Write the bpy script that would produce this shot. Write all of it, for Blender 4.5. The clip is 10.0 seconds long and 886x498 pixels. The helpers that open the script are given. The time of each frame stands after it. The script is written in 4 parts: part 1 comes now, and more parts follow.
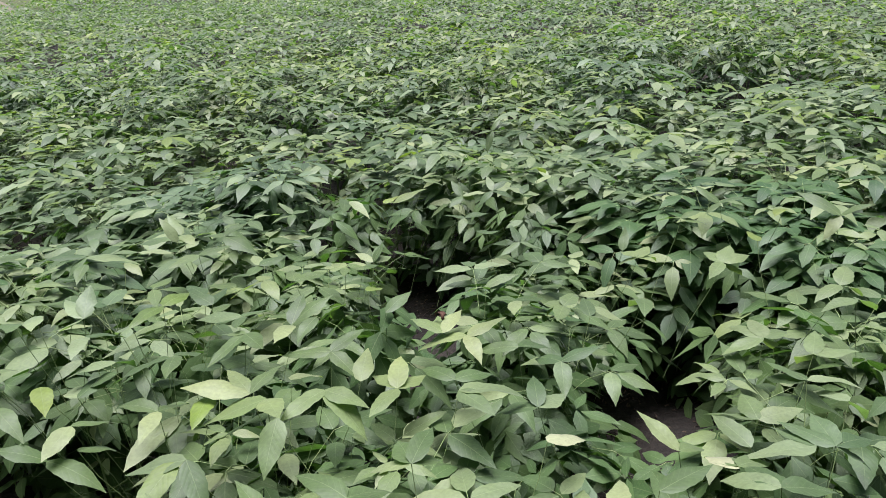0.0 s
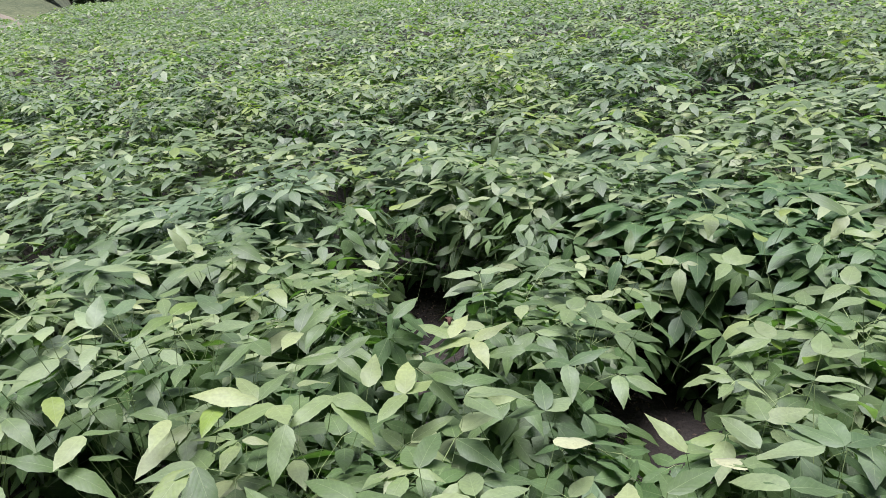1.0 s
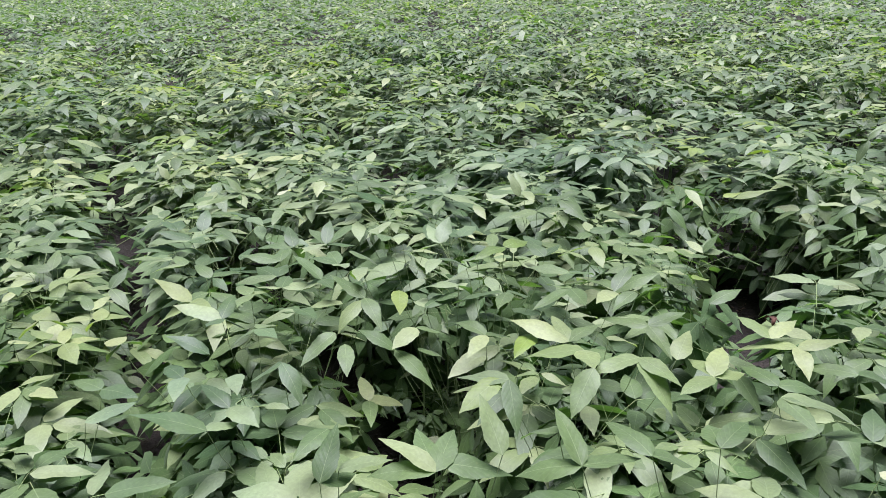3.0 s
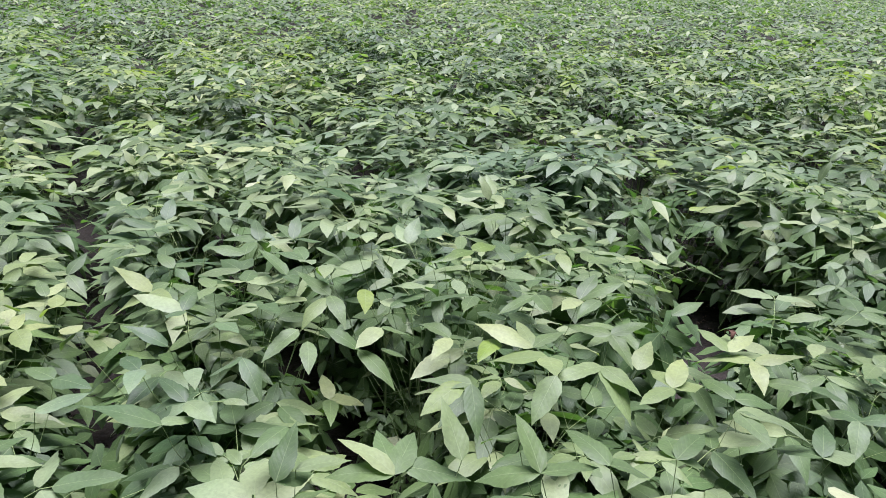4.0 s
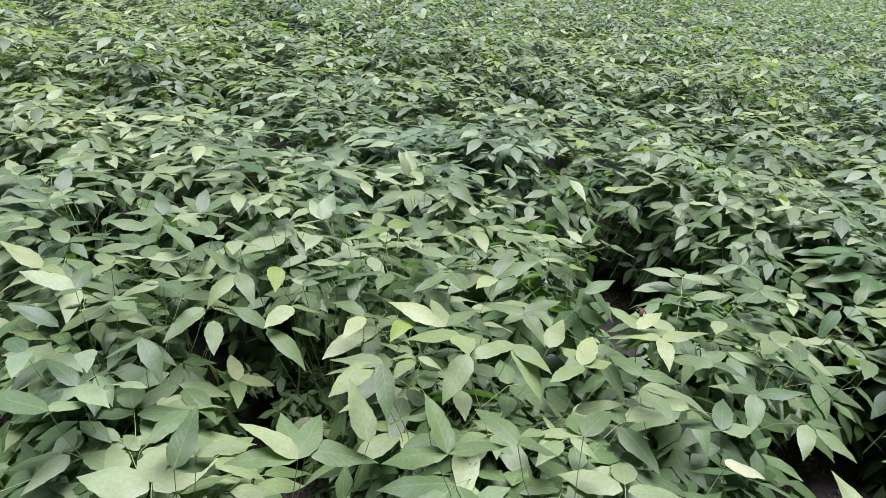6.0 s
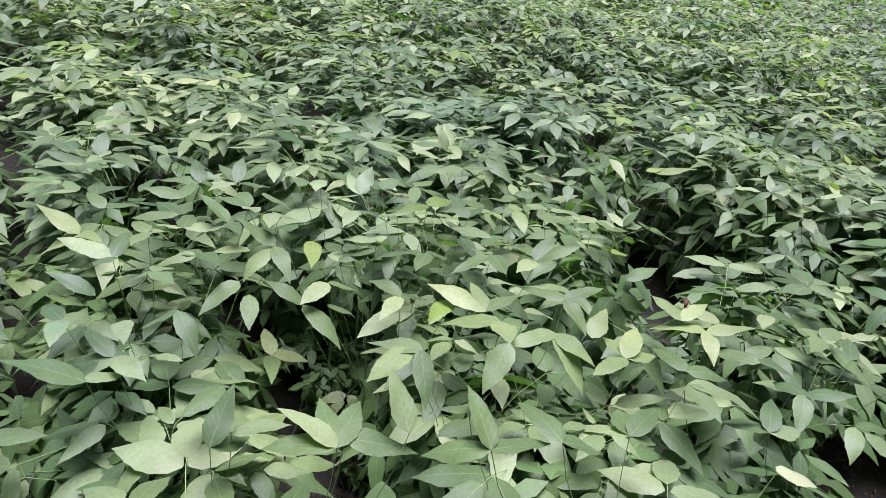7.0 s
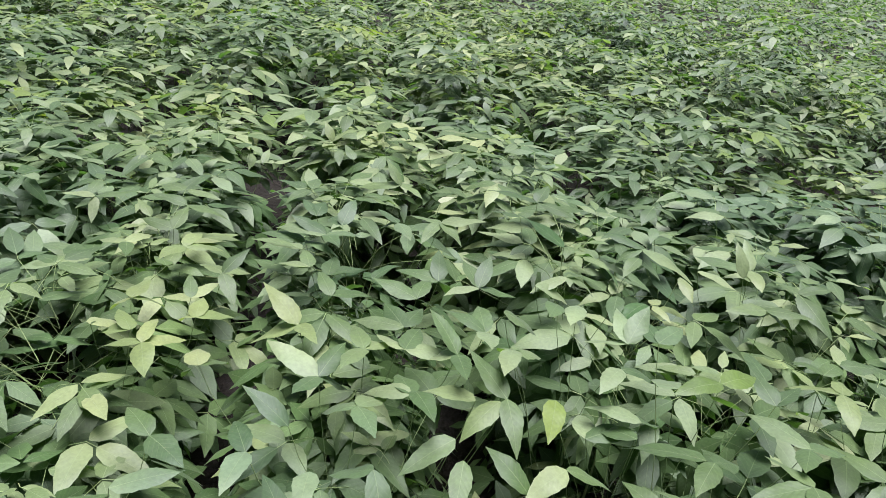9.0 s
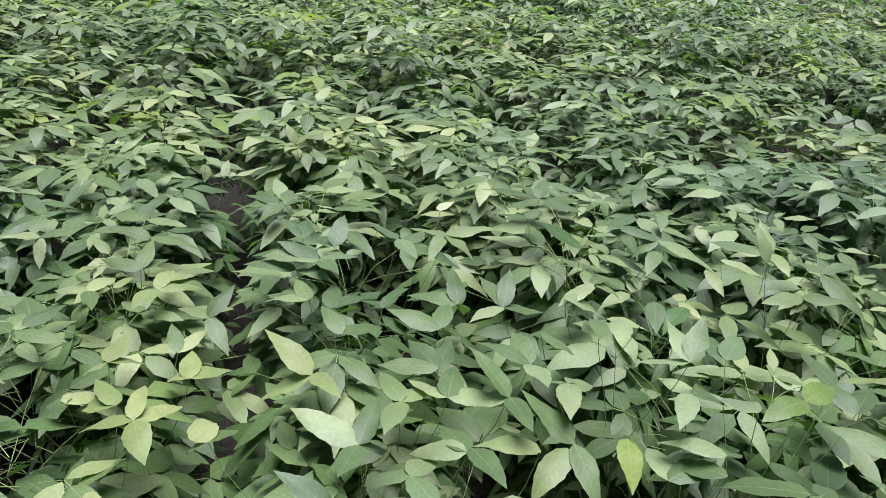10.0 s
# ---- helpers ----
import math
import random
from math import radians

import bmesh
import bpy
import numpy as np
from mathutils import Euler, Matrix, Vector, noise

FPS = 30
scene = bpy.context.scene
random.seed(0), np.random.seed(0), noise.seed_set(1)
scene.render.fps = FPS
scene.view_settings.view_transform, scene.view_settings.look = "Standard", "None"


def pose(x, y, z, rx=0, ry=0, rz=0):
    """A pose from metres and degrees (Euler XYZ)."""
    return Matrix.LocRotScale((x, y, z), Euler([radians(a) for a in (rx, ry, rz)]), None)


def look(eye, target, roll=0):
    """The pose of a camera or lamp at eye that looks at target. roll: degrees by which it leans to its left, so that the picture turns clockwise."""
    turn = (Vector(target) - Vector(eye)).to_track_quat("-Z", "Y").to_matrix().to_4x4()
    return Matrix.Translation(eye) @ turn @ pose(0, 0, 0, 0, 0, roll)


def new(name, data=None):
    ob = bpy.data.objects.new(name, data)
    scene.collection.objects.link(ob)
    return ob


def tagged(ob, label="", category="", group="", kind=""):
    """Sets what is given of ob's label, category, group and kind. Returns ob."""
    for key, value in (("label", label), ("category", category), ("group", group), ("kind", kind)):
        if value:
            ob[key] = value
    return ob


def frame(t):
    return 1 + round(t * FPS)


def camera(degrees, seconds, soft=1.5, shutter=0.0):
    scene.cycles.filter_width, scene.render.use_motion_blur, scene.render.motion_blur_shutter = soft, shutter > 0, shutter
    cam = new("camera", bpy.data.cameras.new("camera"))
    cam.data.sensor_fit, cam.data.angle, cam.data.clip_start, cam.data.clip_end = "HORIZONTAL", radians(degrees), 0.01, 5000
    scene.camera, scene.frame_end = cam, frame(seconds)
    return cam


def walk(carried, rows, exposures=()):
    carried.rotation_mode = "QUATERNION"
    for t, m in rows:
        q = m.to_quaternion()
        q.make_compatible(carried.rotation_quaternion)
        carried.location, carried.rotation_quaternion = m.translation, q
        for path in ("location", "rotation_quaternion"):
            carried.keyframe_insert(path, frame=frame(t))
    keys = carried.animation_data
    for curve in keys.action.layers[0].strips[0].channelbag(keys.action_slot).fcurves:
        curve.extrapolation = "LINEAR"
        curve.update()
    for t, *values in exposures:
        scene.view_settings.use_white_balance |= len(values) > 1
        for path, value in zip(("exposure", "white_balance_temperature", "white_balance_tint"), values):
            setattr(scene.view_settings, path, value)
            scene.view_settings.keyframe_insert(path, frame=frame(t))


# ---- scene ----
cam = camera(65.8, 10.0, soft=0.7)
PATH = [
    (0, (0.119, 0.674, 1.376), (0.229, 2.512, 0.596), -3.7),
    (0.5, (0.123, 0.667, 1.377), (0.201, 2.506, 0.596), -4.2),
    (1, (0.123, 0.667, 1.377), (0.212, 2.514, 0.615), -4.8),
    (1.5, (0.098, 0.65, 1.38), (-0.069, 2.503, 0.646), -5.3),
    (2, (0.081, 0.631, 1.373), (-0.333, 2.427, 0.597), -4.3),
    (2.5, (0.065, 0.602, 1.373), (-0.663, 2.285, 0.575), -3.4),
    (3, (0.065, 0.597, 1.369), (-0.675, 2.281, 0.584), -1.9),
    (4.3, (0.061, 0.607, 1.372), (-0.559, 2.344, 0.598), 3.1),
    (4.5, (0.064, 0.611, 1.371), (-0.541, 2.36, 0.614), 3.6),
    (5, (0.068, 0.613, 1.365), (-0.552, 2.332, 0.552), 2.5),
    (5.5, (0.074, 0.625, 1.367), (-0.447, 2.382, 0.567), 3.4),
    (5.7, (0.077, 0.627, 1.363), (-0.395, 2.395, 0.557), 4.1),
    (6.8, (0.038, 0.655, 1.361), (-0.389, 2.373, 0.431), 6.7),
    (7, (0.03, 0.664, 1.364), (-0.452, 2.371, 0.441), 6.5),
    (7.5, (0.016, 0.763, 1.361), (-0.785, 2.36, 0.462), 5.1),
    (8, (-0.026, 0.89, 1.371), (-1.13, 2.284, 0.454), 7.4),
    (8.5, (-0.053, 0.948, 1.377), (-1.347, 2.17, 0.465), 5.4),
    (9, (-0.196, 0.983, 1.376), (-1.297, 2.391, 0.479), 6.8),
    (9.5, (-0.367, 0.975, 1.385), (-1.282, 2.506, 0.48), 4.7),
    (10, (-0.419, 1.028, 1.374), (-1.351, 2.52, 0.422), 4.2),
]
walk(cam, [(t, look(eye, target, roll)) for t, eye, target, roll in PATH],
     exposures=[(0, 2.20, 6000, 20), (1, 2.33, 5950, 22), (2.5, 2.37, 5780, 25), (7, 2.38, 5780, 25), (8.5, 2.29, 5900, 20), (10, 2.24, 5950, 18)])

# ---- light: bright overcast sky, weak wide sun ----
world = bpy.data.worlds.new("sky")
scene.world = world
world.use_nodes = True
wn = world.node_tree
sky = wn.nodes.new("ShaderNodeTexSky")
sky.sky_type, sky.sun_disc = "NISHITA", False
sky.sun_elevation, sky.sun_rotation = radians(84), radians(0)
sky.air_density, sky.dust_density, sky.ozone_density = 1.0, 4.0, 1.0
bg = wn.nodes["Background"]
bg.inputs["Strength"].default_value = 0.018
wn.links.new(sky.outputs[0], bg.inputs["Color"])
sun_lamp = bpy.data.lights.new("sun", "SUN")
sun_lamp.energy, sun_lamp.angle, sun_lamp.color = 3.0, radians(42), (1.0, 0.97, 0.965)
sun = new("sun", sun_lamp)
sun.matrix_world = look((0, 5, 30), (0, 2, 0), 0)


# ---- materials ----
def material(name):
    m = bpy.data.materials.new(name)
    m.use_nodes = True
    m.node_tree.nodes.clear()
    return m, m.node_tree.nodes, m.node_tree.links


# parts of the stand with paler, warmer (+) or darker, cooler (-) leaves: x, y, radius, strength
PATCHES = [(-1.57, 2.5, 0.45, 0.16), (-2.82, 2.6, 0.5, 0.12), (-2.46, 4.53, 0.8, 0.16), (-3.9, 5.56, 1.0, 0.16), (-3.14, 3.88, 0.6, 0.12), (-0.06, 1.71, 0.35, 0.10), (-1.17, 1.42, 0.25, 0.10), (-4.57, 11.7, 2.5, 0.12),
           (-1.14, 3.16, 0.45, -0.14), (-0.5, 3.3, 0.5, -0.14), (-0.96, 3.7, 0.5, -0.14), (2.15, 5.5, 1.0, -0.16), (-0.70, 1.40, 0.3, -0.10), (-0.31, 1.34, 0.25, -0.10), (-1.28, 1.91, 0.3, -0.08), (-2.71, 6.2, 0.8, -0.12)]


def leaf_material(name, dark, mid, light, glow, downy=0.22):
    """A bean leaf: matt, downy upper face, pale veins, light that shines through the blade."""
    m, n, l = material(name)
    out = n.new("ShaderNodeOutputMaterial")
    geo, info = n.new("ShaderNodeNewGeometry"), n.new("ShaderNodeObjectInfo")
    add = n.new("ShaderNodeMath"); add.operation = "ADD"
    fr = n.new("ShaderNodeMath"); fr.operation = "FRACT"
    l.new(geo.outputs["Random Per Island"], add.inputs[0]); l.new(info.outputs["Random"], add.inputs[1])
    l.new(add.outputs[0], fr.inputs[0])
    ramp = n.new("ShaderNodeValToRGB")
    e = ramp.color_ramp.elements
    e[0].position, e[0].color = 0.0, (*dark, 1)
    e[1].position, e[1].color = 1.0, (*light, 1)
    e2 = ramp.color_ramp.elements.new(0.62); e2.color = (*mid, 1)
    l.new(fr.outputs[0], ramp.inputs[0])
    # blotches
    tc = n.new("ShaderNodeTexCoord")
    bl = n.new("ShaderNodeTexNoise"); bl.inputs["Scale"].default_value = 9.0; bl.inputs["Detail"].default_value = 3
    l.new(geo.outputs["Position"], bl.inputs["Vector"])
    mul = n.new("ShaderNodeMix"); mul.data_type = "RGBA"; mul.blend_type = "MULTIPLY"
    mul.inputs["Factor"].default_value = 1.0
    br = n.new("ShaderNodeMapRange")
    br.inputs[1].default_value, br.inputs[2].default_value, br.inputs[3].default_value, br.inputs[4].default_value = 0.3, 0.7, 0.82, 1.15
    l.new(bl.outputs["Fac"], br.inputs[0])
    l.new(ramp.outputs[0], mul.inputs["A"]); l.new(br.outputs[0], mul.inputs["B"])
    # parts of the stand are paler and warmer, or darker and cooler, green
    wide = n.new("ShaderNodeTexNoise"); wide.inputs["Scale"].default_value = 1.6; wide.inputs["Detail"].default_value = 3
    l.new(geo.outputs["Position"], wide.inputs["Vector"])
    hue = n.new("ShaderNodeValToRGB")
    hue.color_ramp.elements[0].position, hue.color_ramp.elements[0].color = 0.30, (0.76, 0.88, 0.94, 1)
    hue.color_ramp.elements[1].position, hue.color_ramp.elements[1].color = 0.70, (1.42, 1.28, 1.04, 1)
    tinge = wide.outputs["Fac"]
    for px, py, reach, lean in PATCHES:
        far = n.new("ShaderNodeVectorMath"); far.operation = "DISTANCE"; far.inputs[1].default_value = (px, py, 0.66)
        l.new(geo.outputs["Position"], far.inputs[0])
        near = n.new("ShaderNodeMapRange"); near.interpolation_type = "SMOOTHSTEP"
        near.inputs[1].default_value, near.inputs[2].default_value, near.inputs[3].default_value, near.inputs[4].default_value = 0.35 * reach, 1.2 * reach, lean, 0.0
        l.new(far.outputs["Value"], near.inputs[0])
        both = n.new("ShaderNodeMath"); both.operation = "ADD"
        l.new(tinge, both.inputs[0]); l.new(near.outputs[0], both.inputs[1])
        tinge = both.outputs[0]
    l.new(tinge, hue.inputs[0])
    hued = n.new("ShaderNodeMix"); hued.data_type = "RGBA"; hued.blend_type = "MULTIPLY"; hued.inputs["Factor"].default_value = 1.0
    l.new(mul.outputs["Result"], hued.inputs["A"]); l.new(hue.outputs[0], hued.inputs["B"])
    # grey bloom of fine hairs, and small pale or brown flecks
    bloom = n.new("ShaderNodeTexNoise"); bloom.inputs["Scale"].default_value = 45.0; bloom.inputs["Detail"].default_value = 5
    l.new(geo.outputs["Position"], bloom.inputs["Vector"])
    bf = n.new("ShaderNodeMapRange")
    bf.inputs[1].default_value, bf.inputs[2].default_value, bf.inputs[3].default_value, bf.inputs[4].default_value = 0.35, 0.75, 0.0, 0.11
    l.new(bloom.outputs["Fac"], bf.inputs[0])
    grey = n.new("ShaderNodeMix"); grey.data_type = "RGBA"
    l.new(bf.outputs[0], grey.inputs["Factor"]); l.new(hued.outputs["Result"], grey.inputs["A"])
    grey.inputs["B"].default_value = (0.125, 0.157, 0.108, 1)
    mottle = n.new("ShaderNodeTexNoise"); mottle.inputs["Scale"].default_value = 170.0; mottle.inputs["Detail"].default_value = 4
    l.new(geo.outputs["Position"], mottle.inputs["Vector"])
    mf = n.new("ShaderNodeMapRange")
    mf.inputs[1].default_value, mf.inputs[2].default_value, mf.inputs[3].default_value, mf.inputs[4].default_value = 0.30, 0.70, 0.88, 1.12
    l.new(mottle.outputs["Fac"], mf.inputs[0])
    mottled = n.new("ShaderNodeMix"); mottled.data_type = "RGBA"; mottled.blend_type = "MULTIPLY"; mottled.inputs["Factor"].default_value = 1.0
    l.new(grey.outputs["Result"], mottled.inputs["A"]); l.new(mf.outputs[0], mottled.inputs["B"])
    fleck = n.new("ShaderNodeTexVoronoi"); fleck.inputs["Scale"].default_value = 55.0
    l.new(geo.outputs["Position"], fleck.inputs["Vector"])
    ff = n.new("ShaderNodeMapRange")
    ff.inputs[1].default_value, ff.inputs[2].default_value, ff.inputs[3].default_value, ff.inputs[4].default_value = 0.05, 0.11, 0.35, 0.0
    l.new(fleck.outputs["Distance"], ff.inputs[0])
    spot = n.new("ShaderNodeMix"); spot.data_type = "RGBA"
    l.new(ff.outputs[0], spot.inputs["Factor"]); l.new(mottled.outputs["Result"], spot.inputs["A"])
    spot.inputs["B"].default_value = (0.13, 0.13, 0.06, 1)
    # veins from the blade's own coordinates: u across (0.5 midrib), v along
    sep = n.new("ShaderNodeSeparateXYZ"); l.new(tc.outputs["UV"], sep.inputs[0])

    def mth(op, a, b=None, c=None):
        k = n.new("ShaderNodeMath"); k.operation = op
        for i, v in enumerate((a, b, c)):
            if v is None:
                continue
            if isinstance(v, (int, float)):
                k.inputs[i].default_value = v
            else:
                l.new(v, k.inputs[i])
        return k.outputs[0]
    du = mth("ABSOLUTE", mth("SUBTRACT", sep.outputs[0], 0.5))
    midrib = mth("LESS_THAN", du, mth("MULTIPLY_ADD", sep.outputs[1], -0.014, 0.018))
    side = mth("FRACT", mth("MULTIPLY", mth("SUBTRACT", sep.outputs[1], mth("MULTIPLY", du, 0.55)), 8.0))
    sv = mth("ABSOLUTE", mth("SUBTRACT", side, 0.5))
    sidev = mth("MULTIPLY", mth("LESS_THAN", sv, 0.05), 0.3)
    vein = mth("MAXIMUM", midrib, sidev)
    mix = n.new("ShaderNodeMix"); mix.data_type = "RGBA"
    l.new(mth("MULTIPLY", vein, 0.3), mix.inputs["Factor"])
    l.new(spot.outputs["Result"], mix.inputs["A"])
    mix.inputs["B"].default_value = (0.22, 0.28, 0.13, 1)
    bump = n.new("ShaderNodeBump"); bump.inputs["Strength"].default_value = 0.4; bump.inputs["Distance"].default_value = 0.002
    fine = n.new("ShaderNodeTexNoise"); fine.inputs["Scale"].default_value = 220.0
    l.new(geo.outputs["Position"], fine.inputs["Vector"])
    h = mth("SUBTRACT", mth("ADD", mth("MULTIPLY", fine.outputs["Fac"], 0.3), mth("MULTIPLY", sv, 0.3)), mth("MULTIPLY", midrib, 0.6))
    l.new(h, bump.inputs["Height"])
    p = n.new("ShaderNodeBsdfPrincipled")
    p.inputs["Roughness"].default_value = 0.54
    p.inputs["Specular IOR Level"].default_value = 0.42
    p.inputs["Sheen Weight"].default_value = downy
    p.inputs["Sheen Tint"].default_value = (0.95, 1.0, 0.92, 1)
    p.inputs["Sheen Roughness"].default_value = 0.4
    l.new(mix.outputs["Result"], p.inputs["Base Color"])
    l.new(bump.outputs[0], p.inputs["Normal"])
    tr = n.new("ShaderNodeBsdfTranslucent")
    tm = n.new("ShaderNodeMix"); tm.data_type = "RGBA"; tm.blend_type = "MULTIPLY"; tm.inputs["Factor"].default_value = 1
    l.new(mix.outputs["Result"], tm.inputs["A"]); tm.inputs["B"].default_value = (*glow, 1)
    l.new(tm.outputs["Result"], tr.inputs["Color"])
    ms = n.new("ShaderNodeMixShader"); ms.inputs[0].default_value = 0.40
    l.new(p.outputs[0], ms.inputs[1]); l.new(tr.outputs[0], ms.inputs[2])
    l.new(ms.outputs[0], out.inputs[0])
    return m


def plain_material(name, a, b, scale, rough, bump_depth=0.0):
    """Two colours mixed by noise at two scales, with relief."""
    m, n, l = material(name)
    out, p = n.new("ShaderNodeOutputMaterial"), n.new("ShaderNodeBsdfPrincipled")
    geo = n.new("ShaderNodeNewGeometry")
    n1, n2 = n.new("ShaderNodeTexNoise"), n.new("ShaderNodeTexNoise")
    n1.inputs["Scale"].default_value, n1.inputs["Detail"].default_value = scale, 6
    n2.inputs["Scale"].default_value, n2.inputs["Detail"].default_value = scale * 12, 8
    mx = n.new("ShaderNodeMath"); mx.operation = "MULTIPLY_ADD"; mx.inputs[1].default_value = 0.6
    half = n.new("ShaderNodeMath"); half.operation = "MULTIPLY"; half.inputs[1].default_value = 0.45
    l.new(geo.outputs["Position"], n1.inputs["Vector"]); l.new(geo.outputs["Position"], n2.inputs["Vector"])
    l.new(n1.outputs["Fac"], half.inputs[0]); l.new(n2.outputs["Fac"], mx.inputs[0]); l.new(half.outputs[0], mx.inputs[2])
    ramp = n.new("ShaderNodeValToRGB")
    e = ramp.color_ramp.elements
    e[0].position, e[0].color, e[1].position, e[1].color = 0.38, (*a, 1), 0.68, (*b, 1)
    l.new(mx.outputs[0], ramp.inputs[0]); l.new(ramp.outputs[0], p.inputs["Base Color"])
    p.inputs["Roughness"].default_value = rough
    p.inputs["Specular IOR Level"].default_value = 0.3
    if bump_depth:
        bump = n.new("ShaderNodeBump"); bump.inputs["Strength"].default_value = 0.8; bump.inputs["Distance"].default_value = bump_depth
        l.new(n2.outputs["Fac"], bump.inputs["Height"]); l.new(bump.outputs[0], p.inputs["Normal"])
    l.new(p.outputs[0], out.inputs[0])
    return m


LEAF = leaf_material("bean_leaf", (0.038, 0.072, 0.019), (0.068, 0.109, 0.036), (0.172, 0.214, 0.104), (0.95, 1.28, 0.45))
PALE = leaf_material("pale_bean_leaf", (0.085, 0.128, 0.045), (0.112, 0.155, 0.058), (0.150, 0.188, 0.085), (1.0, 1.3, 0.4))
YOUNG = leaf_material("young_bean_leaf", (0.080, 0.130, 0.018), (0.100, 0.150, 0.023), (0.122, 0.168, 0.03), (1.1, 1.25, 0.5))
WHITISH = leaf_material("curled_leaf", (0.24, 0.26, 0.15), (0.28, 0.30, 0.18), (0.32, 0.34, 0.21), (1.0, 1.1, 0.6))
# fresh green leaves, darkened further for the shade on the row's near flank
FRESH_SHADED = leaf_material("fresh_leaf_shaded", (0.022, 0.062, 0.013), (0.032, 0.076, 0.017), (0.044, 0.094, 0.023), (0.95, 1.28, 0.45), 0.12)
# lower leaves: less downy, the crop's green inner shade put into their colour
LOWER_SHADED = leaf_material("lower_leaf_shaded", (0.038, 0.078, 0.020), (0.052, 0.098, 0.027), (0.072, 0.122, 0.038), (0.95, 1.28, 0.45), 0.15)
STEM = plain_material("bean_stem", (0.13, 0.19, 0.06), (0.20, 0.26, 0.10), 30, 0.6)
GRASS = plain_material("meadow_grass", (0.022, 0.045, 0.010), (0.050, 0.080, 0.020), 0.25, 0.9, 0.03)
BANK = plain_material("grey_brown_earth", (0.028, 0.027, 0.016), (0.056, 0.050, 0.032), 0.8, 0.95, 0.05)
HEAP = plain_material("pale_dry_earth", (0.085, 0.076, 0.050), (0.140, 0.122, 0.085), 0.9, 0.95, 0.05)
VERGE = plain_material("rough_olive_grass", (0.018, 0.028, 0.007), (0.056, 0.066, 0.026), 0.35, 0.95, 0.08)
SHRUB = plain_material("shrub_leaf", (0.10, 0.145, 0.045), (0.20, 0.25, 0.09), 1.2, 0.8)
BUSH = plain_material("hedge_leaf", (0.035, 0.060, 0.020), (0.075, 0.110, 0.040), 1.5, 0.8)
BARK = plain_material("grey_bark", (0.05, 0.04, 0.03), (0.10, 0.08, 0.06), 6, 0.9, 0.01)
STRAW = plain_material("dry_straw", (0.045, 0.030, 0.020), (0.11, 0.080, 0.052), 40, 0.9)
RUST = plain_material("withered_leaf", (0.035, 0.017, 0.010), (0.085, 0.042, 0.024), 60, 0.9)
SOIL = plain_material("dark_soil", (0.0080, 0.0069, 0.0047), (0.0230, 0.0186, 0.0130), 4.0, 0.95, 0.02)

# ---- leaf and plant shapes ----


def turn(ax, a):
    return np.array(Matrix.Rotation(a, 3, ax))


class Shape:
    """Vertices, faces (triangles and quads), blade coordinates and material slots."""
    def __init__(self):
        self.v, self.f, self.uv, self.s, self.n = [], [], [], [], 0

    def add(self, v, f, uv, s):
        self.v.append(v); self.uv.append(uv)
        self.f.extend(tuple(i + self.n for i in q) for q in f)
        self.s.extend([s] * len(f))
        self.n += len(v)

    def add_shape(self, o, R=np.eye(3), p=(0, 0, 0), k=1.0):
        v, uv = np.concatenate(o.v), np.concatenate(o.uv)
        base = self.n
        self.v.append(v * k @ R.T + np.array(p)); self.uv.append(uv)
        self.f.extend(tuple(i + base for i in q) for q in o.f)
        self.s.extend(o.s); self.n += len(v)

    def mesh(self, name, mats):
        me = bpy.data.meshes.new(name)
        me.from_pydata(np.concatenate(self.v).tolist(), [], self.f)
        uv = np.concatenate(self.uv)
        lay = me.uv_layers.new(name="blade")
        idx = np.empty(len(me.loops), dtype=np.int32); me.loops.foreach_get("vertex_index", idx)
        lay.data.foreach_set("uv", uv[idx].astype(np.float32).ravel())
        for m in mats:
            me.materials.append(m)
        me.polygons.foreach_set("material_index", np.array(self.s, dtype=np.int32))
        me.polygons.foreach_set("use_smooth", np.ones(len(me.polygons), dtype=bool))
        me.update()
        return me


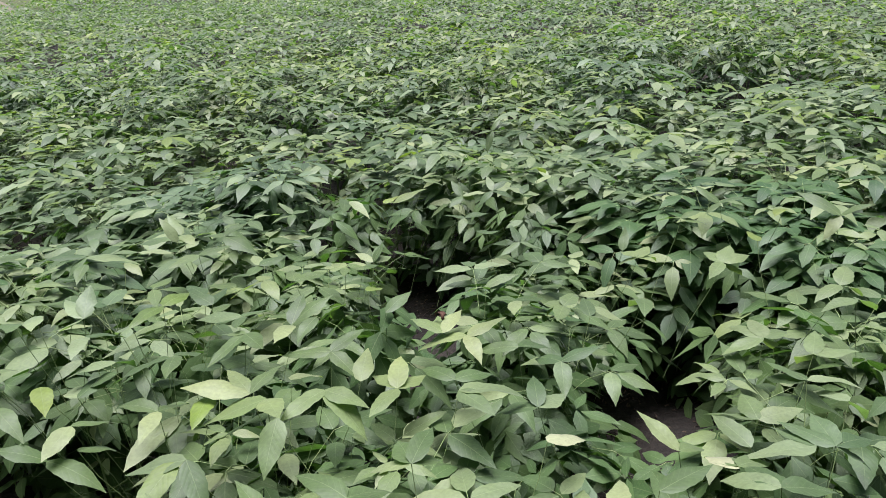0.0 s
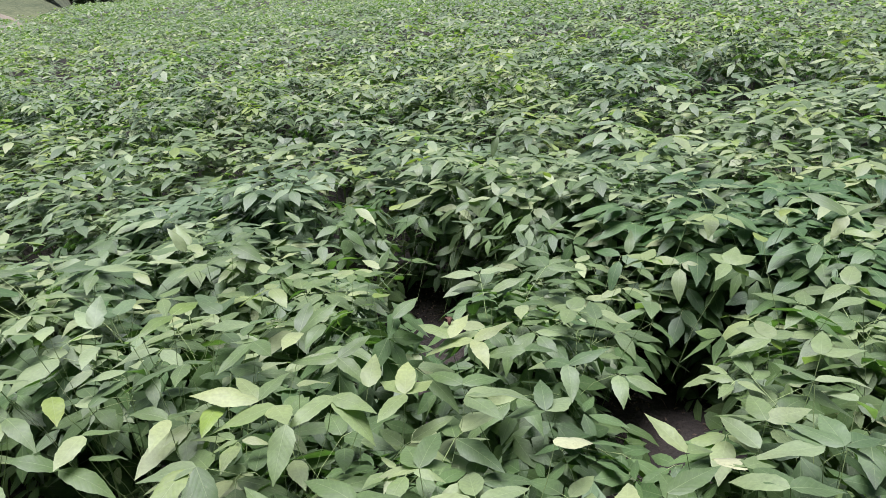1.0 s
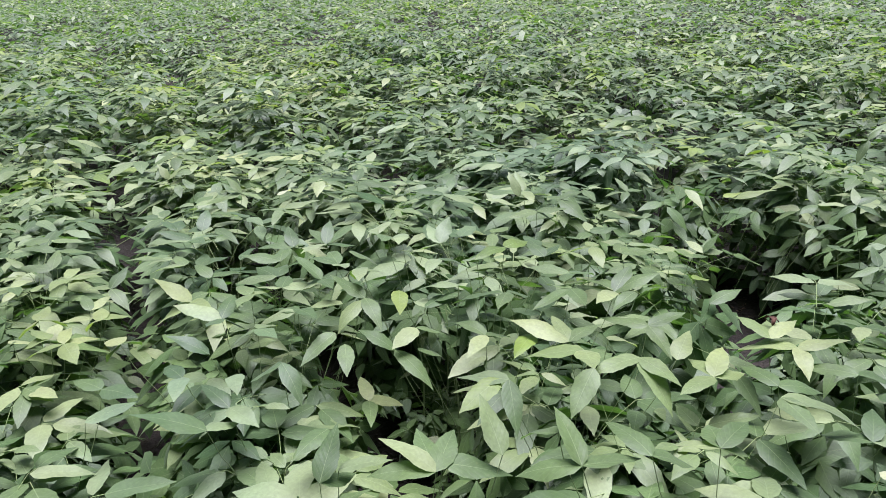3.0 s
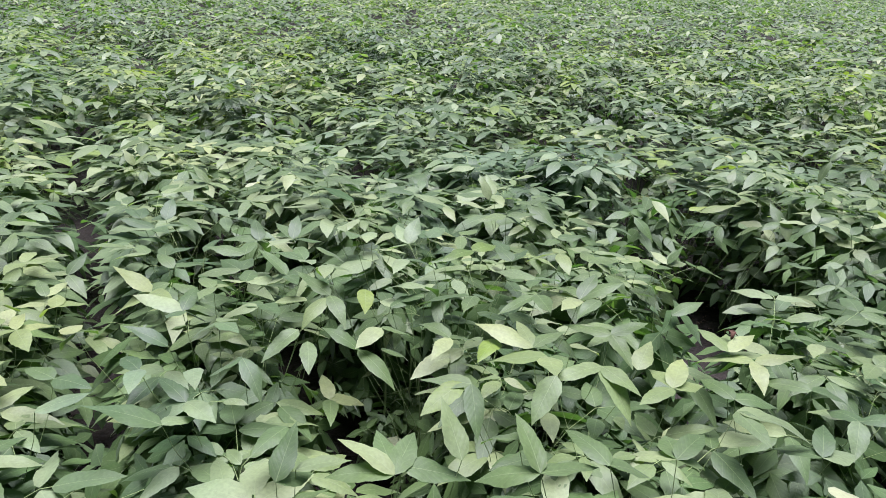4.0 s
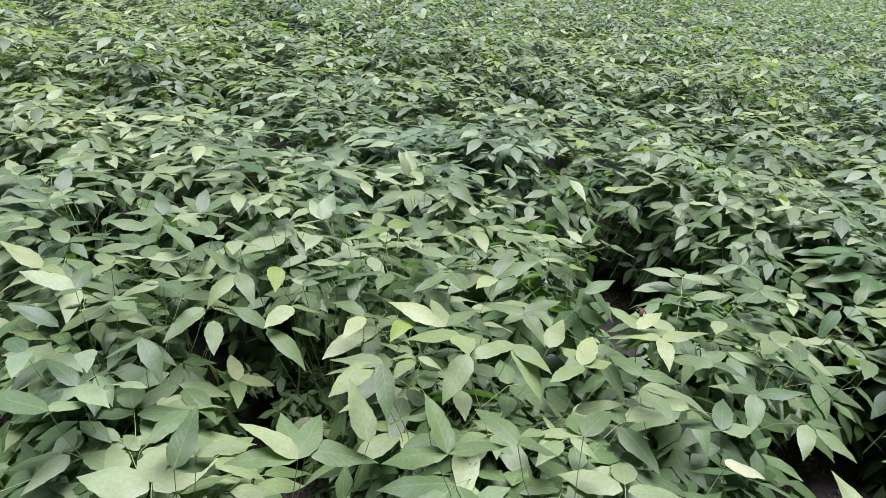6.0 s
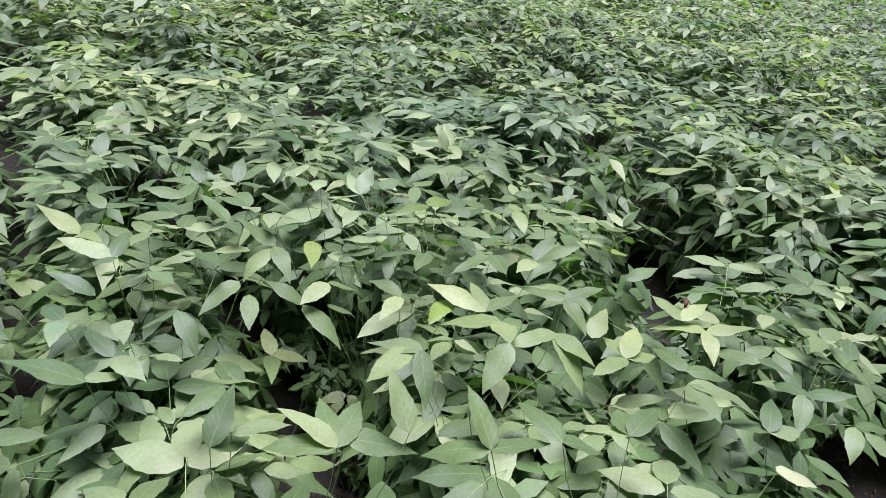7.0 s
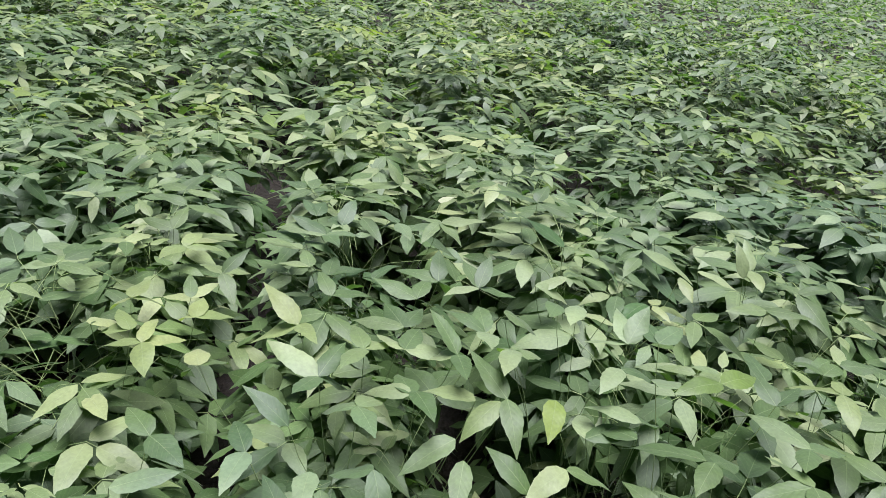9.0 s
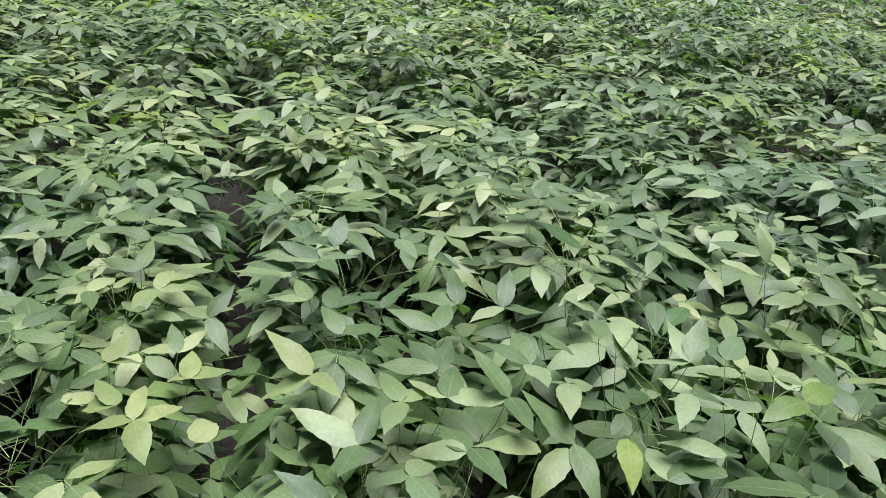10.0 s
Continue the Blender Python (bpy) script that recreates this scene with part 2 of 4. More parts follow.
def leaflet(length, width, droop, fold, twist, rows, cols, slot, r):
    """A pointed oval blade along +x from the origin; droop bends it down, fold lifts both halves from the midrib."""
    s = np.linspace(0, 1, rows + 1)
    w = width / 2 * 3.01 * s ** 0.6 * (1 - s) ** 1.1
    uneven = r.uniform(-1, 1, 4)
    w = w * (1 + 0.05 * (uneven[0] * np.sin(5 * s + 3 * uneven[1]) + uneven[2] * np.sin(11 * s + 3 * uneven[3])))
    if rows > 6:
        w = w * (1 + 0.035 * np.where(np.arange(rows + 1) % 2, 1, -1))      # small teeth along the margin
    w[0], w[-1] = width * 0.04, 0.0006
    ang = droop * (s - 0.15)
    x = np.concatenate([[0], np.cumsum(np.cos((ang[1:] + ang[:-1]) / 2))]) * length / rows
    z = -np.concatenate([[0], np.cumsum(np.sin((ang[1:] + ang[:-1]) / 2))]) * length / rows
    c = np.linspace(-1, 1, cols)
    phase = 3 * uneven[1] + 3
    v = np.zeros((rows + 1, cols, 3)); uv = np.zeros((rows + 1, cols, 2))
    for j, cj in enumerate(c):
        lift = abs(cj) * w * math.sin(fold) - (abs(cj) ** 2) * w * 0.25
        tw = twist * s * cj * w
        wav = 0.055 * width * np.sin(s * 9 + phase + (0 if cj > 0 else 2.2)) * abs(cj) * np.sin(np.pi * s)
        v[:, j, 0] = x + np.sin(ang) * lift
        v[:, j, 1] = cj * w * math.cos(fold)
        v[:, j, 2] = z + np.cos(ang) * lift + tw + wav
        uv[:, j, 0] = 0.5 + 0.5 * cj * (w / (width / 2)); uv[:, j, 1] = s
    o = Shape()
    f = [(i * cols + j, (i + 1) * cols + j, (i + 1) * cols + j + 1, i * cols + j + 1) for i in range(rows) for j in range(cols - 1)]
    o.add(v.reshape(-1, 3), f, uv.reshape(-1, 2), slot)
    return o


def tube(points, r0, r1, sides, slot):
    """A thin tapered rod through points."""
    p = np.array(points, float)
    n = len(p)
    v = []
    for i in range(n):
        d = p[min(i + 1, n - 1)] - p[max(i - 1, 0)]
        d /= np.linalg.norm(d) + 1e-9
        a = np.cross(d, (0.3, 0.9, 0.1)); a /= np.linalg.norm(a); b = np.cross(d, a)
        rad = r0 + (r1 - r0) * i / (n - 1)
        for k in range(sides):
            t = 2 * math.pi * k / sides
            v.append(p[i] + rad * (math.cos(t) * a + math.sin(t) * b))
    f = [(i * sides + k, i * sides + (k + 1) % sides, (i + 1) * sides + (k + 1) % sides, (i + 1) * sides + k) for i in range(n - 1) for k in range(sides)]
    o = Shape(); o.add(np.array(v), f, np.full((len(v), 2), 0.3), slot)
    return o


def leaf_frame(az, pitch, roll=0.0):
    """Axes of a blade that points along az, tipped down by pitch."""
    return turn("Z", az) @ turn("Y", pitch) @ turn("X", roll)


DETAIL = {4: (11, 5), 3: (7, 3), 2: (5, 3), 1: (3, 3), 0: (3, 2)}      # rows and columns of a blade, finest first


def leaf_kits(detail):
    """Ready-made leaves: a curved stalk in the x-z plane from the origin, and three leaflets at its end.
    Kinds: 0-11 spreading, 12-23 upper, 24-29 small tip leaves."""
    r = np.random.default_rng(41)
    rows, cols = DETAIL[detail]
    kits = []
    for k in range(30):
        kind = 0 if k < 12 else 1 if k < 24 else 2
        reach = (r.uniform(0.12, 0.25), r.uniform(0.05, 0.16), r.uniform(0.015, 0.04))[kind]
        rise = (r.uniform(0.03, 0.10), r.uniform(0.07, 0.14), r.uniform(0.02, 0.05))[kind]
        base = (r.uniform(0.85, 1.1), r.uniform(0.9, 1.15), r.uniform(0.5, 0.7))[kind]
        tip = (r.uniform(0.0, 0.40), r.uniform(-0.14, 0.14), r.uniform(-0.5, 0.05))[kind]
        end = np.array([reach, 0, rise])
        stalk = tube([(0, 0, 0), (reach * 0.45, 0, rise * 0.62), end], 0.00075, 0.0006, 3 if detail < 3 else 5, 1)
        blades = []
        for j, az in enumerate((0.0, 1.2, -1.2)):
            L = base * r.uniform(0.090, 0.114) * (1.1 if j == 0 else 0.97)
            lf = leaflet(L, L * r.uniform(0.36, 0.46), r.uniform(0.15, 0.7), r.uniform(0.08, 0.42), r.uniform(-0.3, 0.3), rows, cols, 0, np.random.default_rng(50 + 3 * k + j))
            R = leaf_frame(r.uniform(-0.25, 0.25), tip + r.uniform(-0.1, 0.15)) @ leaf_frame(az + r.uniform(-0.25, 0.25), r.uniform(-0.12, 0.16), r.uniform(-0.2, 0.2))
            p = end + R @ np.array([0.02 if j == 0 else 0.004, 0, 0])
            if j == 0:
                stalk.add_shape(tube([end, p], 0.0009, 0.0008, 3, 1))
            blades.append((lf, R, p))
        kits.append((stalk, blades))
    return kits


KITS = {d: leaf_kits(d) for d in DETAIL}


def plant_plan(r, height, leafy=1.0, many=2):
    """The leaves of one plant: rows of (height on the stem, azimuth, kit, size, young)."""
    rows = []
    nodes = int(r.integers(11, 14))
    az = r.uniform(0, 6.28)
    for i in range(nodes):
        s = (i + 1) / nodes
        for side in range(many if i < nodes - 2 else 1):
            if r.random() > leafy:
                continue
            az += 2.4 + r.uniform(-0.45, 0.45)
            z0 = max(0.05, (height - 0.10) * (0.10 + 0.88 * s ** 0.6) + r.uniform(-0.02, 0.02))
            kit = int(r.integers(0, 12)) if s < 0.6 else int(r.integers(12, 24)) if i < nodes - 1 else int(r.integers(24, 30))
            size = r.uniform(0.8, 1.15) * (0.78 if s < 0.25 else 1.0)
            rows.append((z0, az, kit, size, bool(s > 0.93 or r.random() < 0.065)))
    rows.append((height - 0.09, az + 1.0, int(r.integers(24, 30)), 1.0, True))
    return rows


def whole_plant(seed, detail, height=0.66, leafy=1.0, grow=1.0, many=2):
    """One plant in one shape, for the parts of the field that stay far off."""
    r = np.random.default_rng(seed)
    o = Shape()
    for z0, az, kit, size, young in plant_plan(r, height, leafy, many):
        if z0 < height * (0.5 if detail == 0 else 0.36):
            continue
        stalk, blades = KITS[detail][kit]
        R = turn("Z", az)
        k = size * grow
        if detail > 0 and young:
            o.add_shape(stalk, R, (0, 0, z0), k)
        for lf, B, p in blades:
            n0 = len(o.s)
            o.add_shape(lf, R @ B, R @ (p * k) + (0, 0, z0), k)
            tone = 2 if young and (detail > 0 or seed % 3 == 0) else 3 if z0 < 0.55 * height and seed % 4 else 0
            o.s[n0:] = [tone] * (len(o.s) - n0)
    if detail > 0:
        o.add_shape(tube([(0, 0, -0.03), (0.006, 0.003, height * 0.45), (0, 0, height * 0.72)], 0.004, 0.0016, 4, 1))
    return o


# ---- planting plan: rows run along D, furrows lie between them ----
D, N = np.array([-0.745, 0.667]), np.array([0.667, 0.745])
ROW, FIRST = 0.54, 0.115     # spacing of the rows, and the offset of row 0


def canopy(x, y):
    """Height of the crop over the ground."""
    h = 0.68 + 0.11 * noise.noise((x * 0.8, y * 0.8, 3.1)) + 0.085 * noise.noise((x * 2.1, y * 2.1, 8.4))
    h += 0.13 * noise.noise((x * 1.9, y * 1.9, 14.2)) * min(1.0, max(0.0, math.hypot(x, y - 0.7) - 2.3))      # taller and lower clumps
    h += 0.16 * math.exp(-((x - 2.75) ** 2 + (y - 6.2) ** 2) / 0.9)
    h += 0.10 * math.exp(-((x + 0.1) ** 2 + (y - 1.5) ** 2) / 0.06)
    return h


def thinned(row, v):
    """How well the stand has come up: 0 where plants failed, small where they stayed short."""
    if row == 4 and (0.5 < v < 1.08 or 1.55 < v < 2.35):
        return 0.0
    if row == 4 and 1.08 <= v <= 1.55:
        return 0.62
    return 1.0


def sites(near, far, gap, every, seed):
    """Places in the rows seen from the path, between two distances from its middle."""
    r = np.random.default_rng(seed)
    out = []
    m = int(far / ROW) + 2
    for i in range(-m, m):
        if i % every:
            continue
        for v in np.arange(-far - 1, far + 1, gap):
            vv = v + r.uniform(-0.35, 0.35) * gap
            uu = FIRST + ROW * i + r.normal(0, 0.065)
            if 2.1 < vv < 5.0 and abs(uu - 0.385) < 0.22:
                uu = 0.385 + math.copysign(0.22, uu - 0.385)        # the open furrow
            x, y = uu * N[0] + vv * D[0], uu * N[1] + vv * D[1]
            d = math.hypot(x, y - 0.7)
            if not near <= d < far or abs(math.atan2(x, y - 0.55) + 0.38) > 1.12:
                continue
            if d > 9 and math.atan2(x, y - 0.55) < -1.06 or d > 40 and math.atan2(x, y - 0.55) < -0.42:
                continue
            t = thinned(i, vv)
            if d > 2.2 and noise.noise((x * 0.9, y * 0.9, 20.0)) < (-0.50 if d < 6 else -0.66):
                continue
            if ((x - 2.36) * 0.84 - (y - 5.25) * 0.54) ** 2 / 0.30 + ((x - 2.36) * 0.54 + (y - 5.25) * 0.84) ** 2 / 0.14 < 1:
                continue
            if t > 0:
                out.append((x, y, t))
    return out


def flat(o):
    return np.concatenate(o.v), np.concatenate(o.uv), np.array(o.f, dtype=np.int64), np.array(o.s)


def crop_sheet(name, places, kinds, seed, label=""):
    """Many plants joined in one mesh."""
    r = np.random.default_rng(seed)
    V, F, U, S, n = [], [], [], [], 0
    for x, y, t in places:
        v, uv, f, s = kinds[int(r.integers(len(kinds)))]
        if fresh_row(x, y):
            s = np.where((s == 0) | (s == 3), 4, s)
        a, k = r.uniform(0, 6.28), canopy(x, y) / 0.66 * t * r.uniform(0.80, 1.14) * (1 + 0.15 * noise.noise((x * 2.4, y * 2.4, 5.0)))
        c, sn = math.cos(a), math.sin(a)
        w = np.empty_like(v)
        w[:, 0] = v[:, 0] * c - v[:, 1] * sn + x
        w[:, 1] = v[:, 0] * sn + v[:, 1] * c + y
        w[:, 2] = v[:, 2] * k
        V.append(w); F.append(f + n); U.append(uv); S.append(s); n += len(v)
    V, F, U, S = np.concatenate(V), np.concatenate(F), np.concatenate(U), np.concatenate(S)
    me = bpy.data.meshes.new(name)
    me.vertices.add(len(V)); me.vertices.foreach_set("co", V.astype(np.float32).ravel())
    me.loops.add(F.size); me.loops.foreach_set("vertex_index", F.astype(np.int32).ravel())
    me.polygons.add(len(F))
    me.polygons.foreach_set("loop_start", np.arange(0, F.size, 4, dtype=np.int32))
    me.update(calc_edges=True)
    lay = me.uv_layers.new(name="blade")
    lay.data.foreach_set("uv", U[F.ravel()].astype(np.float32).ravel())
    for m in (LEAF, STEM, YOUNG, LOWER_SHADED, FRESH_SHADED):
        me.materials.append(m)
    me.polygons.foreach_set("material_index", S.astype(np.int32))
    me.polygons.foreach_set("use_smooth", np.ones(len(F), dtype=bool))
    me.update()
    return tagged(new(name, me), label, "crop", kind="stuff")


# ---- single plants ----
BLADES, STALKS, WHOLE = {}, {}, {}
TONES = {False: LEAF, True: PALE, "m": LEAF, "d": LEAF, "p": PALE, "y": YOUNG, "g": FRESH_SHADED, "w": WHITISH, "l": LOWER_SHADED}


def blade_mesh(kit, j, young):
    key = (kit, j, young)
    if key not in BLADES:
        BLADES[key] = KITS[4][kit][1][j][0].mesh("leaflet", (TONES[young], STEM))
    return BLADES[key]


def stalk_mesh(kit):
    if kit not in STALKS:
        STALKS[kit] = KITS[4][kit][0].mesh("leaf", (STEM, STEM))
    return STALKS[kit]


def whole_leaf_mesh(kit, young):
    key = (kit, young)
    if key not in WHOLE:
        o = Shape()
        stalk, blades = KITS[3][kit]
        o.add_shape(stalk)
        for lf, R, p in blades:
            o.add_shape(lf, R, p)
        WHOLE[key] = o.mesh("leaf", (TONES[young], STEM))
    return WHOLE[key]


def at(R, p, k=1.0):
    m = Matrix.Translation([float(q) for q in p]) @ Matrix([[float(q) for q in row] for row in R]).to_4x4()
    return m @ Matrix.Scale(k, 4)


STEMS = {}


def stem_mesh(height):
    key = round(height / 0.04)
    if key not in STEMS:
        h = key * 0.04
        r = np.random.default_rng(key)
        pts = [(0, 0, -0.03)] + [(r.normal(0, 0.005), r.normal(0, 0.005), h * q) for q in (0.22, 0.40, 0.56, 0.72)]
        STEMS[key] = tube(pts, 0.0042, 0.0014, 7, 0).mesh("stem", (STEM,))
    return STEMS[key]


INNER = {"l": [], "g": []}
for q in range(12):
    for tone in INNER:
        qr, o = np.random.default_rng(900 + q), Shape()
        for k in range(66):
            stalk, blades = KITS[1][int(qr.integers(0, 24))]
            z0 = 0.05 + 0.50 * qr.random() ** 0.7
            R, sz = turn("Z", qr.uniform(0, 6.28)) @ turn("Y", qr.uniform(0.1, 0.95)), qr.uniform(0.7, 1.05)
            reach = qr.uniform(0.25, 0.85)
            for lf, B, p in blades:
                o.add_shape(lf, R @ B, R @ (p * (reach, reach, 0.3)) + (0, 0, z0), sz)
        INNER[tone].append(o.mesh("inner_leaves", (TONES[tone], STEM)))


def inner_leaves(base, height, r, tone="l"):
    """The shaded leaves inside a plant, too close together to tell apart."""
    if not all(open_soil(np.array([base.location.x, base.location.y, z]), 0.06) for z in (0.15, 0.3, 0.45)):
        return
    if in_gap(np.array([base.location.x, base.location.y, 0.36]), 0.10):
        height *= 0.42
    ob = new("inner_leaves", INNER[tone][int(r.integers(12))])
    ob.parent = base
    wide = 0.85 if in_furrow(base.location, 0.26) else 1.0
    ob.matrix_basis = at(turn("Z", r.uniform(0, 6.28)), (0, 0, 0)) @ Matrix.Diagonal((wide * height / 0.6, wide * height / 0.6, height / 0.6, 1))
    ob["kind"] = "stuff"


def soybean_plant(x, y, height, seed, split, leafy=1.0, label="", choosy=False, fresh=False):
    """A plant on its own: stem and leaves; split: each leaflet a piece of its own."""
    r = np.random.default_rng(seed)
    base = new("soybean_plant")
    base.empty_display_size = 0.05
    base.location = (x, y, 0)
    rows = plant_plan(r, height, leafy, 2 if split else 3)
    if choosy:
        rows = [q for q in rows if free_spot(np.array([x, y, q[0]]) + turn("Z", q[1]) @ (KITS[2][q[2]][1][0][2] * q[3]))]
    top = max([q[0] for q in rows], default=0.3)
    new("stem", stem_mesh(top * (0.9 if len(rows) > 12 else 0.6))).parent = base
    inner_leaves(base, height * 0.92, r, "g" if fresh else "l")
    for z0, az, kit, size, young in rows:
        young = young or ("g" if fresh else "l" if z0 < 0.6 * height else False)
        R = turn("Z", az)
        leaf = new("leaf", stalk_mesh(kit) if split else whole_leaf_mesh(kit, young))
        leaf.parent = base
        leaf.matrix_basis = at(R, (0, 0, z0), size)
        if split:
            for j, (lf, B, p) in enumerate(KITS[4][kit][1]):
                ob = new("leaflet", blade_mesh(kit, j, young))
                ob.parent = leaf
                ob.matrix_basis = at(B, p)
    short = height < 0.5
    tagged(base, label or ("fresh green soybean plant behind a bare patch, darkened for shade" if fresh else "short soybean plant with small leaves beside a bare patch" if short else "bushy green soybean plant with broad downy leaves"), "plant", "soybean plants in the row")
    return base


TAKEN = []      # middles of the leaflets that are placed one by one
BARE = [(0.95, 2.48, 0.10), (0.76, 2.54, 0.045), (1.01, 2.52, 0.06), (0.19, 3.38, 0.13), (0.08, 3.39, 0.08), (0.31, 3.35, 0.08)]  # open soil: x, y, radius
GAPS = np.array([(-0.58, 2.1, 0.36), (-0.83, 1.89, 0.36), (-0.9, 1.93, 0.36), (-1.08, 2.63, 0.36), (-1.62, 2.53, 0.36), (-0.72, 2.62, 0.36), (-1.2, 2.1, 0.36), (-0.47, 2.41, 0.36), (-0.44, 1.87, 0.36), (-0.59, 1.93, 0.36), (0.2, 2.68, 0.36), (-1.84, 2.17, 0.36), (-1.6, 1.94, 0.36), (-1.58, 2.32, 0.36), (-1.49, 2.31, 0.36), (-1.28, 2.15, 0.36), (-1.38, 2.37, 0.36), (-0.31, 2.95, 0.36), (-0.47, 1.78, 0.36), (-0.43, 1.72, 0.36), (-0.52, 1.74, 0.36), (-0.58, 1.70, 0.36), (-1.66, 1.48, 0.36), (-1.58, 1.40, 0.36)])   # dark openings between the plants
PATHSIDE = np.array([-0.1, 0.75, 1.36])


def free_spot(p):
    """Whether a leaf end at p leaves the placed leaflets, and the open furrow, clear."""
    if in_furrow(p, 0.04):
        return False
    away = PATHSIDE - CLEAR
    away /= np.linalg.norm(away, axis=1)[:, None]
    rel = p - CLEAR
    along = np.clip((rel * away).sum(1), -0.02, 0.3)
    if (np.linalg.norm(rel - along[:, None] * away, axis=1) < 0.052).any():
        return False
    return open_soil(p) and not in_gap(p, 0.075)


def in_furrow(p, wide):
    """Whether p lies over one of the two open stretches of furrow."""
    u, v = p[0] * N[0] + p[1] * N[1], p[0] * D[0] + p[1] * D[1]
    return v > 2.15 and abs(u - 0.385) < wide or 1.15 < v < 1.75 and abs(u - 0.93) < wide + 0.03


def in_gap(p, rad):
    """Whether p lies over one of the dark openings, towards the path."""
    away = PATHSIDE - GAPS
    away /= np.linalg.norm(away, axis=1)[:, None]
    rel = p - GAPS
    along = np.clip((rel * away).sum(1), -0.1, 0.6)
    return bool((np.linalg.norm(rel - along[:, None] * away, axis=1) < rad).any())


def open_soil(p, more=0.0):
    """False where a leaf at p would hide the bare ground from the path."""
    for bx, by, rad in BARE:
        q = np.array([bx, by, 0.0])
        w = PATHSIDE + (0.16, -0.1, 0) - q
        w /= np.linalg.norm(w)
        g = float(np.clip((p - q) @ w, 0, 1.6))
        if np.linalg.norm(p - q - g * w) < rad + more:
            return False
    return True


def grown_plant(x, y, height, leaves):
    """A plant whose upper leaves stand where they grew: joint, tone, then (azimuth, tip, length in mm) of each leaflet."""
    r = np.random.default_rng(int(abs(x * 1000) + abs(y * 777)))
    base = new("soybean_plant")
    base.empty_display_size = 0.05
    for step in range(24):
        if all(open_soil(np.array([x, y, z]), 0.05) for z in (0.1, 0.3)):
            break
        x, y = x - 0.02, y + 0.004
    base.location = (x, y, 0)
    new("stem", stem_mesh(height * 0.85)).parent = base
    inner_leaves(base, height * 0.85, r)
    for z0, az, kit, size, young in plant_plan(r, height, 0.6):
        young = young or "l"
        if z0 < 0.55 * height and not in_furrow(np.array([x, y, 0]) + turn("Z", az) @ KITS[2][kit][1][0][2], 0.07) and open_soil(np.array([x, y, z0]) + turn("Z", az) @ KITS[2][kit][1][0][2], 0.03) and not in_gap(np.array([x, y, z0]) + turn("Z", az) @ KITS[2][kit][1][0][2], 0.11):
            low = new("leaf", whole_leaf_mesh(kit, young))
            low.parent = base
            low.matrix_basis = at(turn("Z", az), (0, 0, z0), size)
    for jx, jy, jz, tone, *blades in leaves:
        end = np.array([jx - x, jy - y, jz])
        side, up = end * (1, 1, 0), np.array([0, 0, 1.0])
        root = side * max(0.0, 1 - 0.11 / max(np.linalg.norm(side), 0.001))      # where the side branch bears the leaf
        bends = [root + up * max(0.06, jz - 0.32), root + (side - root) * 0.4 + up * (jz - 0.17), root + (side - root) * 0.85 + up * (jz - 0.06), end]
        leaf = new("leaf", tube(bends, 0.0007, 0.0006, 5, 0).mesh("leaf", (STEM,)))
        leaf.parent = base
        for az, tip, mm in blades:
            kit, j = int(r.integers(0, 24)), int(r.integers(0, 3))
            v = np.concatenate(KITS[4][kit][1][j][0].v)[-3]
            chord, sag = math.hypot(v[0], v[2]), math.atan2(-v[2], v[0])
            ob = new("leaflet", blade_mesh(kit, j, tone))
            ob.parent = leaf
            R = leaf_frame(radians(az), radians(tip) - sag, r.uniform(-0.18, 0.18))
            ob.matrix_basis = at(R, end, mm / 1000 / chord)
            TAKEN.append(np.array([x, y, 0]) + end + R @ np.array([mm / 2000, 0, 0]))
    tone = leaves[0][3]
    look_of = {"p": "pale yellowish-green upper leaves", "y": "bright yellow-green young leaves", "g": "dark fresh green leaves", "w": "a curled whitish leaf"}.get(tone, "broad grey-green downy leaves")
    return tagged(base, "soybean plant with " + look_of + " in the row", "plant", "soybean plants in the row")


# ---- ground ----
xs = np.concatenate([[-900, -300, -100, -40], np.arange(-8, 8.1, 0.1), [40, 100, 300, 900]])
ys = np.concatenate([[-900, -300, -60, -15], np.arange(-1, 12, 0.1), [40, 90, 250, 900]])


def soil_height(x, y):
    if abs(x) > 7.9 or not -0.9 < y < 11.9:
        return 0.0
    u = x * N[0] + y * N[1]
    ridge = 0.02 * math.cos(2 * math.pi * (u - FIRST) / ROW)
    return ridge + 0.02 * noise.noise((x * 2.5, y * 2.5, 0)) + 0.018 * noise.noise((x * 9, y * 9, 5))


gv = [(x, y, soil_height(x, y)) for x in xs for y in ys]
m = len(ys)
gf = [(i * m + j, (i + 1) * m + j, (i + 1) * m + j + 1, i * m + j + 1) for i in range(len(xs) - 1) for j in range(m - 1)]
me = bpy.data.meshes.new("ground"); me.from_pydata(gv, [], gf); me.materials.append(SOIL)
me.polygons.foreach_set("use_smooth", np.ones(len(gf), dtype=bool))
tagged(new("ground", me), "dark moist brown field soil under the crop", "ground", kind="structure")

# ---- crop ----
SPLIT, SINGLE = 1.45, 2.9       # metres: leaflets apart, then leaves apart, then joined
# plants beside the path
grown_plant(-1.02, 1.23, 0.64, [(-0.965, 1.330, 0.643, 'm', (0, -2, 92), (173, 7, 92)), (-0.908, 1.243, 0.644, 'm', (71, 4, 97))])
grown_plant(-1.24, 1.37, 0.63, [(-1.204, 1.443, 0.628, 'p', (-145, 19, 92), (90, 22, 92), (-27, 6, 92), (136, 6, 92)), (-1.250, 1.446, 0.630, 'p', (-161, 24, 92), (166, 5, 92))])
